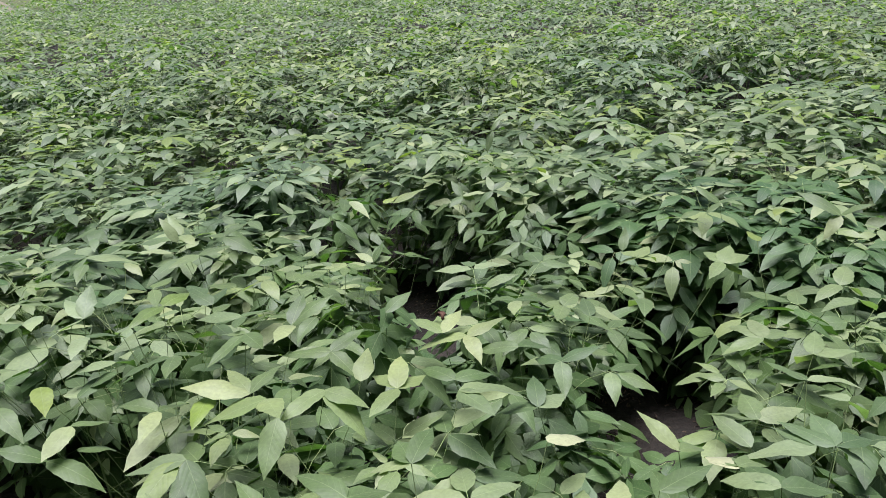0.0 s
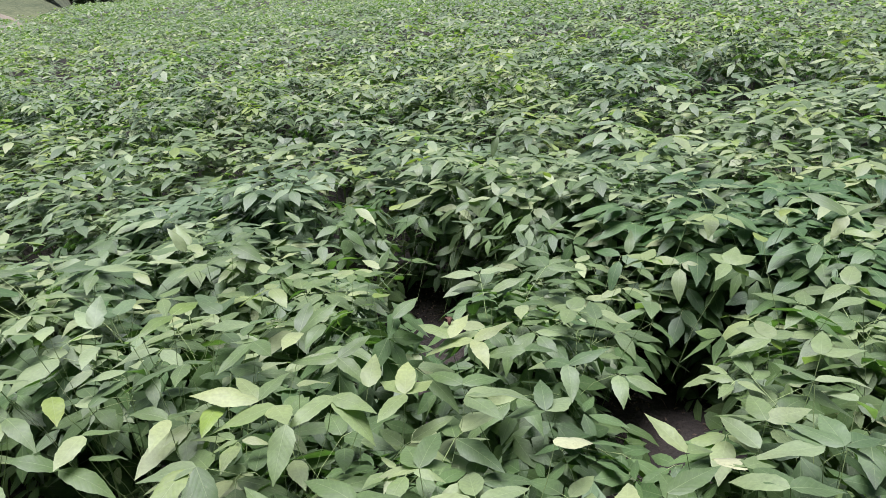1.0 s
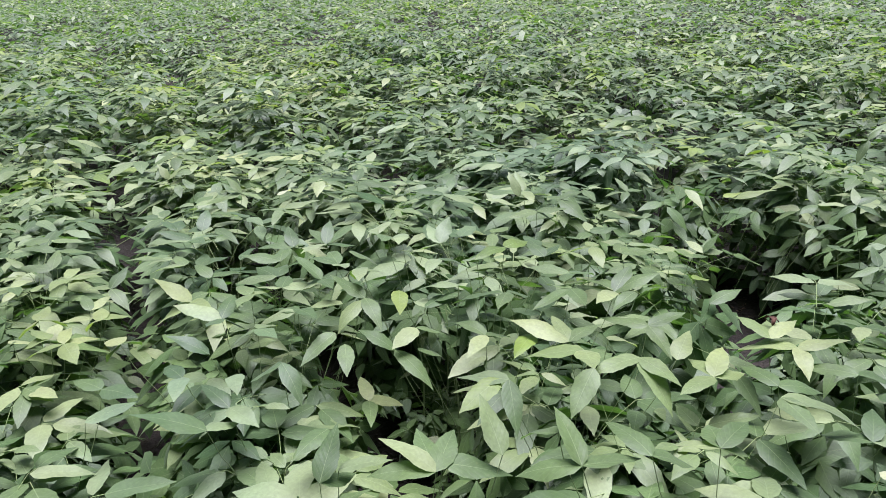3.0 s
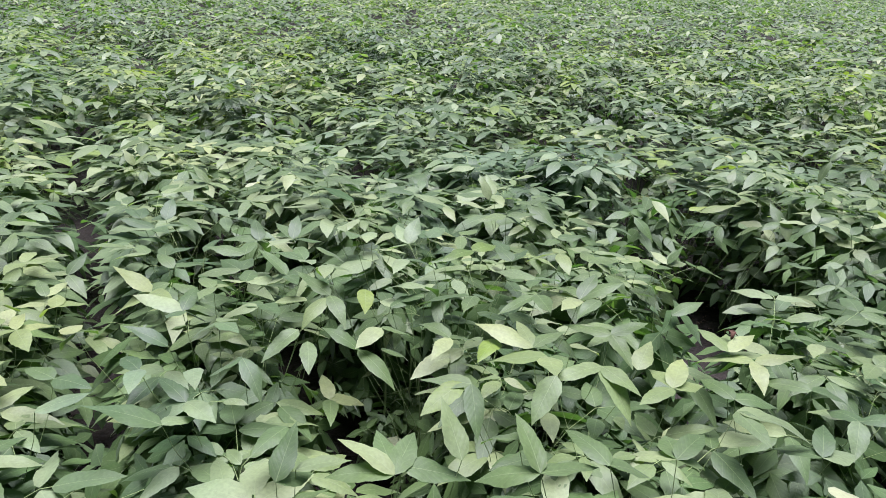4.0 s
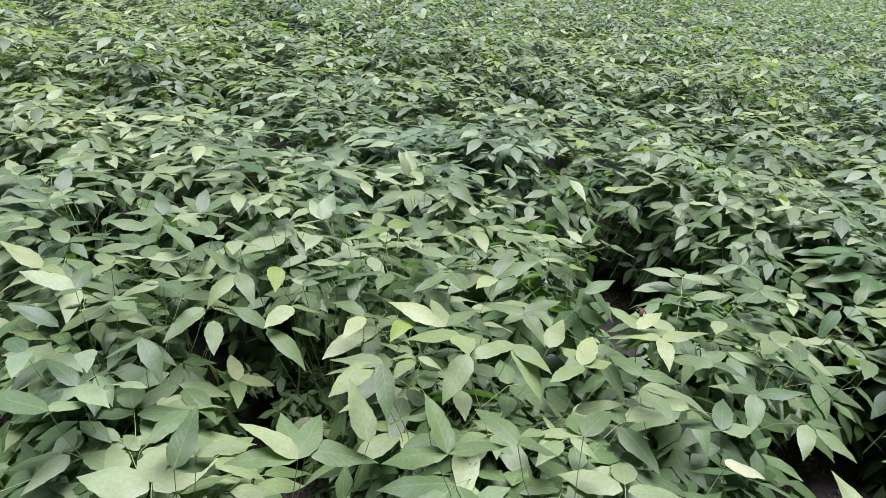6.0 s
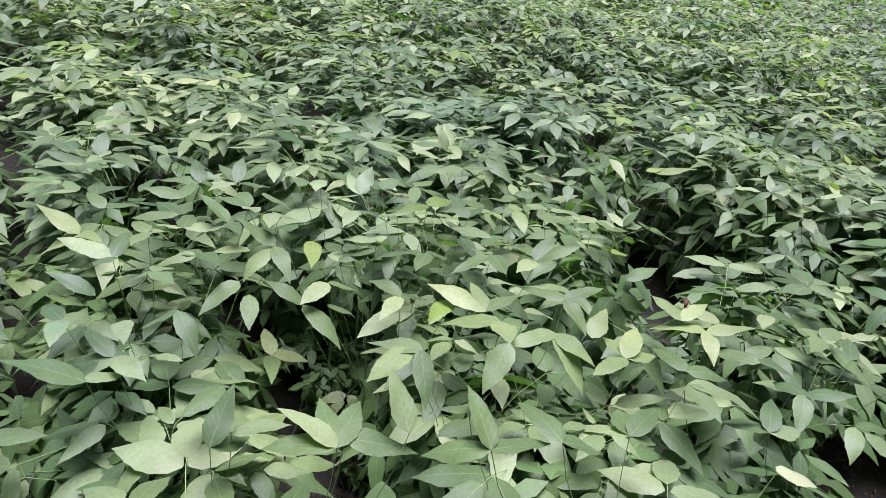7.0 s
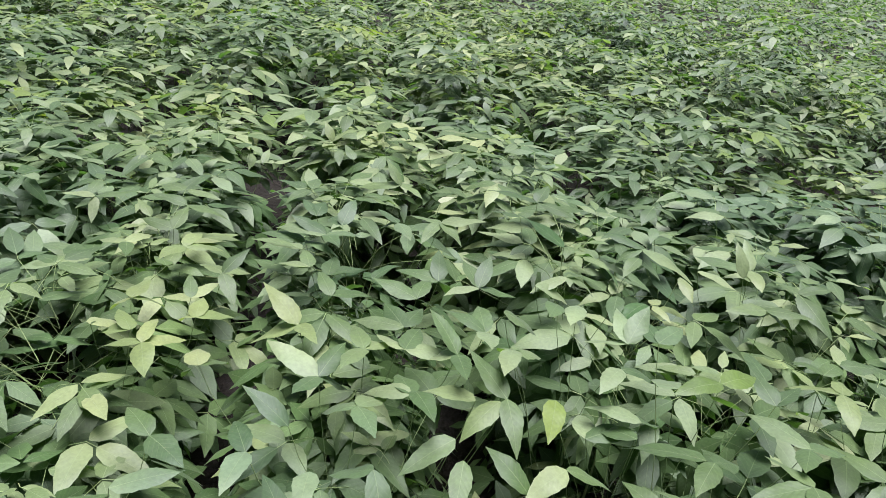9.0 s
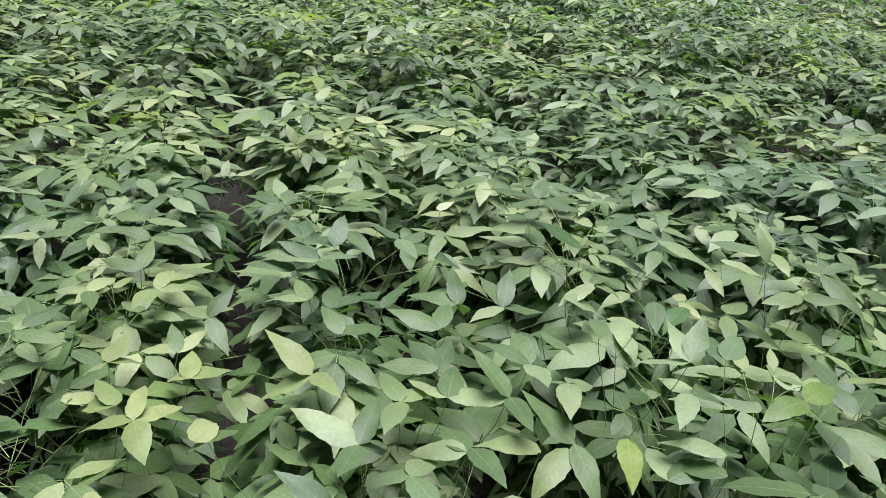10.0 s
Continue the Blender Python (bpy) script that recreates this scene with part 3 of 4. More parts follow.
grown_plant(-1.37, 1.46, 0.63, [(-1.310, 1.601, 0.610, 'm', (150, -11, 75), (100, -1, 75)), (-1.227, 1.562, 0.620, 'p', (141, 7, 92), (173, 34, 92), (86, 23, 92)), (-1.360, 1.503, 0.624, 'p', (130, 5, 92), (-168, 39, 92), (98, 38, 92)), (-1.448, 1.369, 0.628, 'm', (89, 10, 92)), (-1.310, 1.402, 0.630, 'm', (122, 30, 92), (176, 33, 92))])
grown_plant(-1.51, 1.62, 0.62, [(-1.348, 1.699, 0.616, 'm', (179, 11, 92), (105, -15, 92), (-17, 25, 92)), (-1.590, 1.610, 0.621, 'm', (-27, -6, 92), (-164, 14, 92), (113, 14, 92)), (-1.494, 1.694, 0.624, 'p', (69, 17, 92), (121, 7, 92), (-63, -5, 92))])
grown_plant(-1.67, 1.73, 0.63, [(-1.683, 1.815, 0.626, 'm', (-144, -9, 95), (28, 9, 116)), (-1.577, 1.717, 0.627, 'm', (127, -14, 92), (-159, -3, 92), (109, 15, 92))])
grown_plant(-1.86, 1.75, 0.62, [(-1.868, 1.669, 0.620, 'm', (-41, 42, 75), (-133, -3, 80), (80, 1, 112))])
grown_plant(-1.94, 2.08, 0.60, [(-1.883, 2.190, 0.596, 'm', (129, -21, 75))])
grown_plant(-2.07, 2.16, 0.62, [(-2.000, 2.230, 0.615, 'm', (-8, 4, 75), (-164, 12, 75))])
grown_plant(-0.27, 1.20, 0.76, [(-0.162, 1.286, 0.763, 'm', (132, -30, 92)), (-0.234, 1.231, 0.758, 'm', (170, -11, 92), (131, -1, 92), (97, 2, 92), (-163, 9, 93)), (-0.233, 1.251, 0.756, 'm', (26, 18, 98))])
grown_plant(-0.46, 1.28, 0.64, [(-0.446, 1.266, 0.641, 'm', (98, -31, 97), (80, 28, 92)), (-0.434, 1.301, 0.640, 'm', (50, 10, 92))])
grown_plant(-0.63, 1.38, 0.64, [(-0.513, 1.397, 0.629, 'm', (-92, -6, 92)), (-0.693, 1.302, 0.644, 'm', (-159, -15, 131), (-177, 39, 92), (86, 27, 92)), (-0.700, 1.369, 0.643, 'm', (161, -5, 92), (-19, -1, 92), (-179, 28, 92))])
grown_plant(-0.72, 1.56, 0.67, [(-0.578, 1.643, 0.504, 'd', (-170, 36, 92), (-57, 0, 92), (54, 29, 92), (129, -2, 92)), (-0.620, 1.636, 0.639, 'm', (-57, 14, 92)), (-0.650, 1.649, 0.653, 'm', (-105, 19, 103)), (-0.691, 1.517, 0.650, 'm', (-165, 35, 92), (-31, 34, 100)), (-0.828, 1.473, 0.666, 'm', (-166, -22, 94))])
grown_plant(-0.78, 1.53, 0.69, [(-0.840, 1.407, 0.650, 'm', (158, 12, 92), (-56, -5, 92)), (-0.746, 1.446, 0.654, 'm', (-49, -8, 92)), (-0.862, 1.557, 0.695, 'm', (-168, -12, 108), (-66, -19, 92), (109, -5, 92), (90, 44, 92)), (-0.779, 1.565, 0.683, 'p', (-172, 38, 92), (100, 26, 92), (-26, -10, 92)), (-0.740, 1.642, 0.689, 'm', (-163, 24, 92), (147, 18, 92))])
grown_plant(-0.72, 1.62, 0.70, [(-0.627, 1.742, 0.694, 'm', (167, -16, 107), (-41, 20, 102)), (-0.657, 1.699, 0.695, 'p', (-163, 13, 97)), (-0.631, 1.730, 0.693, 'p', (-95, 23, 94)), (-0.737, 1.648, 0.693, 'm', (-29, -9, 92))])
grown_plant(-0.89, 1.68, 0.72, [(-1.066, 1.623, 0.511, 'd', (144, 9, 92), (163, 35, 92)), (-0.864, 1.752, 0.703, 'm', (158, 3, 92), (-157, 9, 99), (110, 7, 92)), (-0.863, 1.656, 0.702, 'p', (149, 9, 92), (96, 20, 92), (-70, -11, 92)), (-0.812, 1.701, 0.707, 'm', (116, 9, 92), (168, 14, 92), (46, 7, 92)), (-0.734, 1.743, 0.720, 'm', (166, -23, 97), (-42, -11, 92), (-170, 33, 92))])
grown_plant(-0.92, 1.66, 0.71, [(-0.749, 1.838, 0.714, 'm', (137, 2, 92), (-47, -17, 92), (-174, -3, 96)), (-1.075, 1.476, 0.635, 'm', (154, 18, 92), (174, 45, 92), (109, 32, 92))])
grown_plant(-1.08, 1.79, 0.66, [(-1.059, 1.674, 0.642, 'p', (-177, -25, 112), (-132, 27, 100), (-18, -8, 92)), (-1.092, 1.735, 0.511, 'd', (-143, 13, 105)), (-1.155, 1.829, 0.652, 'm', (131, 2, 92), (75, 4, 92)), (-1.082, 1.775, 0.656, 'm', (158, -3, 92), (76, 15, 92)), (-1.077, 1.882, 0.658, 'm', (94, 1, 92))])
grown_plant(-1.01, 1.85, 0.69, [(-0.935, 1.864, 0.685, 'm', (-167, -5, 105), (118, 3, 92), (170, 34, 92)), (-0.953, 1.948, 0.686, 'm', (131, -17, 92), (-163, 4, 99), (105, 46, 92))])
grown_plant(-1.21, 1.96, 0.72, [(-1.089, 2.105, 0.723, 'p', (-77, 13, 92), (-15, 13, 92), (-177, 9, 92), (50, -3, 108)), (-1.271, 1.921, 0.674, 'm', (-161, -14, 97), (60, 7, 92), (-23, -8, 92), (-150, 3, 122)), (-1.281, 1.977, 0.678, 'm', (115, -21, 92), (161, 15, 92)), (-1.215, 1.829, 0.646, 'p', (-153, 11, 92), (-169, 14, 92), (149, 3, 92)), (-1.168, 2.047, 0.708, 'm', (165, 2, 92), (-28, 0, 92), (172, 36, 92))])
grown_plant(-1.22, 1.98, 0.74, [(-1.306, 1.889, 0.652, 'm', (-150, 0, 109), (16, 8, 93)), (-1.143, 2.165, 0.738, 'w', (106, 10, 92))])
grown_plant(-1.36, 2.09, 0.70, [(-1.375, 1.978, 0.667, 'm', (159, -4, 92), (126, 1, 92)), (-1.338, 2.231, 0.703, 'p', (-151, 14, 120), (103, 17, 75), (11, 15, 75), (179, -42, 79))])
grown_plant(-1.72, 2.32, 0.63, [(-1.684, 2.385, 0.635, 'm', (162, -19, 75)), (-1.863, 2.217, 0.601, 'm', (-156, 10, 75), (69, -7, 94))])
grown_plant(-1.81, 2.45, 0.64, [(-1.849, 2.440, 0.637, 'p', (170, -45, 75), (73, -26, 88), (-154, 18, 75)), (-1.781, 2.409, 0.634, 'm', (-42, 25, 75), (-169, 22, 75))])
grown_plant(0.36, 1.29, 0.72, [(0.420, 1.346, 0.724, 'm', (21, -3, 92))])
grown_plant(0.12, 1.37, 0.78, [(-0.057, 1.283, 0.780, 'm', (127, -18, 92), (45, 12, 92), (-175, 24, 92)), (0.021, 1.336, 0.777, 'm', (139, 5, 92), (47, 33, 92)), (0.102, 1.412, 0.755, 'm', (143, 32, 92), (102, 18, 92), (68, 6, 92), (54, 36, 92)), (0.299, 1.463, 0.726, 'w', (33, 27, 92))])
grown_plant(0.01, 1.53, 0.78, [(-0.094, 1.542, 0.757, 'p', (-102, 32, 93)), (0.085, 1.659, 0.709, 'p', (-121, -3, 92), (85, -4, 92), (120, 13, 92), (55, 17, 92)), (-0.100, 1.331, 0.783, 'm', (149, 38, 92)), (0.189, 1.653, 0.697, 'm', (-1, 14, 122), (-57, 2, 92))])
grown_plant(-0.14, 1.62, 0.74, [(-0.217, 1.484, 0.743, 'm', (-180, 11, 92), (-62, 32, 95)), (-0.233, 1.484, 0.741, 'y', (-115, 14, 92)), (-0.036, 1.658, 0.721, 'p', (-141, 10, 94), (-49, 26, 117), (-36, 5, 92)), (-0.130, 1.640, 0.727, 'p', (-173, 17, 131), (-67, -11, 92)), (-0.097, 1.696, 0.723, 'p', (58, 29, 92))])
grown_plant(-0.10, 1.68, 0.72, [(-0.163, 1.670, 0.720, 'm', (124, -3, 92), (173, -7, 119), (61, -1, 92)), (-0.045, 1.858, 0.676, 'm', (172, 5, 103), (44, -5, 92), (-50, 19, 92)), (0.023, 1.684, 0.714, 'm', (82, -7, 92)), (-0.034, 1.686, 0.590, 'd', (-86, -11, 92)), (-0.122, 1.662, 0.595, 'd', (-71, -2, 92))])
grown_plant(-0.07, 1.67, 0.59, [(-0.006, 1.699, 0.588, 'd', (21, 30, 92))])
grown_plant(-0.34, 1.74, 0.72, [(-0.516, 1.659, 0.633, 'm', (176, -18, 92), (-20, 24, 118)), (-0.475, 1.684, 0.627, 'm', (66, 38, 92)), (-0.338, 1.711, 0.675, 'm', (155, 5, 92), (-91, 0, 92), (70, 27, 92)), (-0.236, 1.689, 0.711, 'y', (-94, 1, 92)), (-0.340, 1.824, 0.716, 'm', (-167, 18, 121))])
grown_plant(-0.26, 1.83, 0.72, [(-0.211, 1.889, 0.716, 'm', (148, 16, 92), (-133, 17, 98), (-58, -4, 92)), (-0.127, 1.937, 0.700, 'm', (76, -18, 92), (-104, -7, 92), (35, -18, 107)), (-0.329, 1.828, 0.717, 'm', (75, 29, 92), (-85, -4, 92))])
grown_plant(-0.47, 1.86, 0.74, [(-0.493, 1.716, 0.659, 'm', (-96, 1, 92), (49, 30, 92)), (-0.519, 1.899, 0.736, 'm', (-84, -2, 92), (55, 29, 92)), (-0.445, 1.835, 0.710, 'm', (-169, 10, 92), (88, 38, 92)), (-0.435, 1.806, 0.702, 'm', (170, 30, 92)), (-0.571, 1.797, 0.695, 'y', (-62, 8, 92))])
grown_plant(-0.41, 1.93, 0.77, [(-0.500, 1.776, 0.677, 'm', (62, 1, 92), (124, 17, 92)), (-0.495, 1.972, 0.766, 'm', (132, 8, 92), (87, 5, 92)), (-0.378, 1.949, 0.764, 'y', (-118, 2, 92), (70, 10, 92)), (-0.344, 2.113, 0.704, 'm', (130, 3, 92)), (-0.238, 1.985, 0.705, 'm', (163, 8, 111), (60, 20, 92), (-84, -13, 92))])
grown_plant(-0.40, 1.94, 0.75, [(-0.428, 1.903, 0.748, 'm', (137, 29, 92)), (-0.308, 2.039, 0.714, 'm', (82, 2, 92), (137, -4, 92))])
grown_plant(-0.63, 2.00, 0.75, [(-0.539, 1.954, 0.750, 'm', (95, -23, 92), (132, -9, 92), (179, 26, 92)), (-0.777, 1.934, 0.703, 'm', (51, 37, 92)), (-0.678, 1.822, 0.723, 'p', (-65, -6, 92), (79, 31, 92), (135, 40, 92)), (-0.705, 2.001, 0.729, 'm', (-69, -14, 92)), (-0.679, 2.032, 0.727, 'm', (-69, -5, 92))])
grown_plant(-0.60, 2.11, 0.71, [(-0.603, 2.169, 0.713, 'g', (-97, 10, 92))])
grown_plant(-0.74, 2.16, 0.72, [(-0.618, 2.390, 0.689, 'p', (-39, 19, 75)), (-0.881, 1.990, 0.688, 'm', (152, -11, 92), (111, -21, 92), (56, 18, 92), (-102, -4, 92)), (-0.773, 2.150, 0.705, 'm', (-112, 15, 92), (52, 36, 92), (95, 19, 92)), (-0.798, 2.071, 0.702, 'm', (49, 31, 92)), (-0.654, 2.148, 0.715, 'm', (-68, 6, 92))])
grown_plant(-0.86, 2.33, 0.73, [(-0.743, 2.455, 0.689, 'm', (-121, 28, 77), (-173, -2, 114), (-5, 12, 147)), (-0.849, 2.260, 0.710, 'g', (179, -13, 144)), (-0.726, 2.402, 0.688, 'm', (-84, 11, 92)), (-0.988, 2.278, 0.729, 'm', (-175, 8, 75), (95, 3, 75))])
grown_plant(-1.03, 2.43, 0.72, [(-1.027, 2.414, 0.718, 'm', (-168, 3, 145), (34, 15, 113), (107, -10, 92))])
grown_plant(-1.53, 2.72, 0.66, [(-1.574, 2.606, 0.660, 'p', (-77, 18, 75), (-159, -4, 82), (85, 21, 75))])
grown_plant(-2.00, 3.40, 0.63, [(-1.926, 3.427, 0.628, 'm', (50, 12, 85))])
grown_plant(0.76, 1.49, 0.68, [(0.604, 1.372, 0.682, 'm', (131, 25, 92), (95, 22, 92), (2, 17, 92)), (0.720, 1.475, 0.654, 'm', (178, 6, 120), (108, 15, 92)), (0.747, 1.469, 0.656, 'm', (81, 5, 92), (20, 15, 92), (123, 4, 92), (1, 40, 92)), (0.801, 1.637, 0.657, 'm', (108, 8, 92), (-19, 6, 92), (114, 27, 92)), (0.830, 1.565, 0.660, 'm', (94, 24, 92), (24, 45, 92))])
grown_plant(0.65, 1.58, 0.67, [(0.513, 1.498, 0.653, 'p', (115, -13, 92), (36, 29, 92)), (0.584, 1.451, 0.654, 'p', (98, 31, 92), (26, 23, 92)), (0.633, 1.502, 0.641, 'm', (105, 1, 92)), (0.679, 1.569, 0.639, 'p', (81, 8, 92), (121, 23, 92), (11, 2, 92)), (0.850, 1.701, 0.666, 'p', (58, 0, 92), (79, 44, 92), (2, 4, 92), (1, 27, 92))])
grown_plant(0.66, 1.61, 0.66, [(0.797, 1.778, 0.662, 'p', (108, 14, 92), (79, 7, 92), (33, 14, 92), (-174, 16, 92), (42, 41, 92)), (0.581, 1.445, 0.654, 'w', (98, 29, 92))])
grown_plant(0.41, 1.69, 0.66, [(0.321, 1.629, 0.664, 'm', (84, -1, 92), (148, 26, 92), (45, 16, 92))])
grown_plant(0.36, 1.88, 0.69, [(0.186, 1.691, 0.694, 'm', (27, 17, 92), (131, 11, 92)), (0.332, 1.870, 0.638, 'm', (159, 16, 92), (27, 24, 92)), (0.406, 1.813, 0.630, 'm', (117, 24, 92), (12, -10, 92), (-98, 18, 92)), (0.471, 2.050, 0.624, 'p', (113, 22, 92), (111, 41, 92), (-113, -6, 92), (54, 9, 92)), (0.512, 1.978, 0.632, 'm', (84, 1, 92), (34, 30, 92))])
grown_plant(0.23, 2.02, 0.65, [(0.232, 1.918, 0.648, 'p', (168, 20, 113), (16, -12, 95), (-78, 12, 92)), (0.367, 2.098, 0.623, 'm', (127, 15, 92), (28, 15, 92), (-102, -7, 92)), (0.183, 1.930, 0.652, 'p', (135, -3, 92), (93, 5, 92), (58, -6, 92)), (0.310, 2.190, 0.621, 'm', (130, 31, 92), (13, -10, 92), (72, 38, 92))])
grown_plant(0.04, 2.13, 0.65, [(0.063, 2.052, 0.648, 'm', (47, -9, 92)), (0.018, 2.177, 0.645, 'y', (63, 21, 92))])
grown_plant(-0.09, 2.31, 0.66, [(-0.239, 2.260, 0.660, 'p', (173, 27, 107), (-60, 14, 92), (102, 16, 92)), (0.029, 2.480, 0.599, 'm', (70, -10, 75), (134, 7, 75), (59, 21, 75)), (0.004, 2.318, 0.639, 'm', (129, 3, 75), (53, 15, 75)), (-0.162, 2.244, 0.658, 'm', (102, 5, 92), (27, 2, 92)), (-0.044, 2.367, 0.629, 'm', (127, 10, 75), (-89, -5, 75))])
grown_plant(-0.04, 2.34, 0.62, [(0.028, 2.425, 0.612, 'm', (135, -6, 75), (56, -36, 75), (46, 9, 75)), (0.007, 2.388, 0.619, 'm', (140, 9, 75), (58, 21, 75))])
grown_plant(-0.26, 2.37, 0.66, [(-0.281, 2.291, 0.663, 'm', (142, 21, 92), (81, 7, 92)), (-0.267, 2.356, 0.662, 'm', (43, 3, 92), (107, 4, 92))])
grown_plant(-0.45, 2.52, 0.69, [(-0.433, 2.411, 0.684, 'm', (-132, 3, 92), (41, 36, 92), (21, -3, 92)), (-0.414, 2.616, 0.655, 'm', (49, -6, 92), (-34, 19, 134), (146, 9, 92)), (-0.604, 2.456, 0.687, 'm', (19, 14, 101)), (-0.520, 2.521, 0.684, 'm', (142, -49, 86), (72, 22, 75))])
grown_plant(-0.52, 2.67, 0.68, [(-0.523, 2.582, 0.682, 'p', (128, -29, 92), (-54, 5, 92), (175, 10, 142)), (-0.434, 2.719, 0.645, 'm', (64, 9, 75), (-25, 30, 104))])
grown_plant(-0.74, 2.72, 0.68, [(-0.784, 2.615, 0.682, 'p', (-71, 12, 75))])
grown_plant(-0.93, 2.90, 0.66, [(-1.009, 2.857, 0.663, 'm', (152, -11, 75))])
grown_plant(-1.12, 3.23, 0.70, [(-1.030, 3.381, 0.700, 'm', (161, -45, 75), (90, 20, 75), (51, -35, 101)), (-1.150, 3.096, 0.668, 'm', (-113, 40, 78))])
grown_plant(-1.95, 3.78, 0.63, [(-2.000, 3.686, 0.634, 'm', (148, -25, 75), (68, -18, 75), (-162, 4, 120), (3, 32, 95))])
grown_plant(1.07, 1.84, 0.70, [(1.015, 1.832, 0.695, 'm', (-166, 5, 92), (23, 32, 92))])
grown_plant(0.98, 1.99, 0.72, [(1.013, 1.885, 0.702, 'p', (48, -3, 92), (-152, 7, 92), (19, 31, 92)), (0.947, 2.103, 0.719, 'y', (75, 7, 92))])
grown_plant(0.78, 2.08, 0.70, [(0.838, 2.048, 0.699, 'p', (54, -4, 92), (93, 8, 92), (23, 4, 92), (-132, 3, 92), (25, 36, 92)), (0.647, 2.019, 0.640, 'm', (-108, -2, 92), (95, 39, 92))])
grown_plant(0.71, 2.27, 0.68, [(0.880, 2.378, 0.681, 'm', (129, 19, 75), (17, -6, 75), (-10, 15, 75)), (0.697, 2.201, 0.658, 'p', (112, 33, 92), (53, 3, 92), (101, 11, 92), (33, 25, 92)), (0.681, 2.269, 0.650, 'm', (68, -36, 75))])
grown_plant(0.44, 2.32, 0.61, [(0.360, 2.245, 0.613, 'm', (44, 17, 92), (-117, -3, 92))])
grown_plant(0.42, 2.55, 0.61, [(0.461, 2.551, 0.581, 'm', (-155, 23, 78), (-3, 24, 83), (101, -24, 75)), (0.543, 2.592, 0.611, 'm', (92, -17, 75), (19, -24, 75), (59, 34, 75)), (0.370, 2.614, 0.590, 'm', (108, 12, 75), (36, 11, 75), (42, 28, 75))])
grown_plant(0.28, 2.73, 0.65, [(0.324, 2.844, 0.640, 'm', (122, -36, 75), (-131, 14, 75), (10, -1, 84)), (0.340, 2.860, 0.647, 'm', (-73, 49, 79), (128, 14, 75)), (0.318, 2.722, 0.608, 'm', (-111, 23, 75), (10, -1, 81), (148, 0, 75))])
grown_plant(0.11, 2.84, 0.67, [(0.095, 2.891, 0.620, 'p', (15, 2, 111), (20, -12, 129), (121, 6, 75)), (0.228, 2.805, 0.616, 'm', (98, 6, 75)), (0.201, 2.991, 0.667, 'm', (152, -7, 75), (-28, 13, 76), (34, -6, 75)), (0.058, 2.896, 0.621, 'y', (36, -5, 75))])
grown_plant(-0.12, 2.82, 0.58, [(-0.165, 2.724, 0.582, 'm', (-81, 25, 75), (139, 18, 75), (17, 22, 76), (82, 8, 75))])
grown_plant(-0.23, 2.97, 0.62, [(-0.246, 2.876, 0.616, 'm', (169, 24, 92), (45, 9, 75), (139, -23, 75), (-92, 14, 75))])
grown_plant(1.27, 2.29, 0.71, [(1.228, 2.221, 0.715, 'm', (-156, 45, 78), (-9, -21, 84), (123, -16, 129))])
grown_plant(1.12, 2.44, 0.71, [(1.021, 2.453, 0.688, 'm', (126, -23, 89), (-7, -9, 85), (-140, 9, 75)), (1.135, 2.321, 0.707, 'y', (-138, 0, 75))])
grown_plant(0.61, 2.83, 0.66, [(0.510, 2.761, 0.660, 'm', (21, 14, 75), (60, -6, 75), (123, -4, 75))])
grown_plant(0.54, 2.95, 0.69, [(0.424, 2.818, 0.659, 'm', (31, -14, 75), (98, -25, 75), (-149, 35, 80), (-36, 15, 89)), (0.606, 2.942, 0.688, 'y', (136, 20, 75), (57, 32, 75))])
grown_plant(0.22, 3.20, 0.67, [(0.172, 3.100, 0.671, 'm', (158, -9, 76), (166, 21, 79), (80, -29, 75))])
grown_plant(0.56, 3.60, 0.69, [(0.532, 3.539, 0.687, 'm', (-122, 55, 103), (44, -34, 75), (159, 19, 115))])

CLEAR = np.array(TAKEN)


def fresh_row(x, y):
    """The dark, leafy stretch of the row behind the larger bare patch; its colour includes the flank's shade."""
    return 2.5 < x * N[0] + y * N[1] < 3.3 and -0.5 < x * D[0] + y * D[1] < 1.25


pr = np.random.default_rng(5)
for n, (x, y, t) in enumerate(sites(0.42, SINGLE, 0.125, 1, 1)):
    d = math.hypot(x, y - 0.7)
    if in_gap(np.array([x, y, 0.3]), 0.06) or not all(open_soil(np.array([x, y, z]), 0.02) for z in (0.1, 0.3, 0.5)):
        continue
    soybean_plant(x, y, canopy(x, y) * t * pr.uniform(0.9, 1.04), 1000 + n, d < SPLIT, choosy=True, fresh=fresh_row(x, y))
for k in range(6):
    u, v = 2.73 + pr.uniform(-0.04, 0.04), 0.66 + 0.12 * k
    soybean_plant(u * N[0] + v * D[0], u * N[1] + v * D[1], 0.6 + pr.uniform(-0.05, 0.05), 3000 + k, False, choosy=True, fresh=True)
KIND2 = [flat(whole_plant(100 + i, 2, grow=1.0, many=3)) for i in range(14)]
KIND1 = [flat(whole_plant(150 + i, 1, grow=1.04, many=3)) for i in range(14)]
KIND0 = [flat(whole_plant(200 + i, 0, leafy=0.8, grow=1.3)) for i in range(14)]
KINDF = [flat(whole_plant(300 + i, 0, leafy=0.45, grow=2.4)) for i in range(14)]
crop_sheet("bean_crop", sites(SINGLE, 5, 0.135, 1, 1), KIND2, 11, "dense green soybean plants in rows")
crop_sheet("bean_crop", sites(5, 8, 0.145, 1, 4), KIND1, 14, "dense soybean plants a few rows away")
crop_sheet("bean_crop", sites(8, 24, 0.3, 1, 2), KIND0, 12, "soybean plants farther out in the field")
crop_sheet("bean_crop", sites(24, 74, 1.1, 2, 3), KINDF, 13, "far soybean field towards its edge")

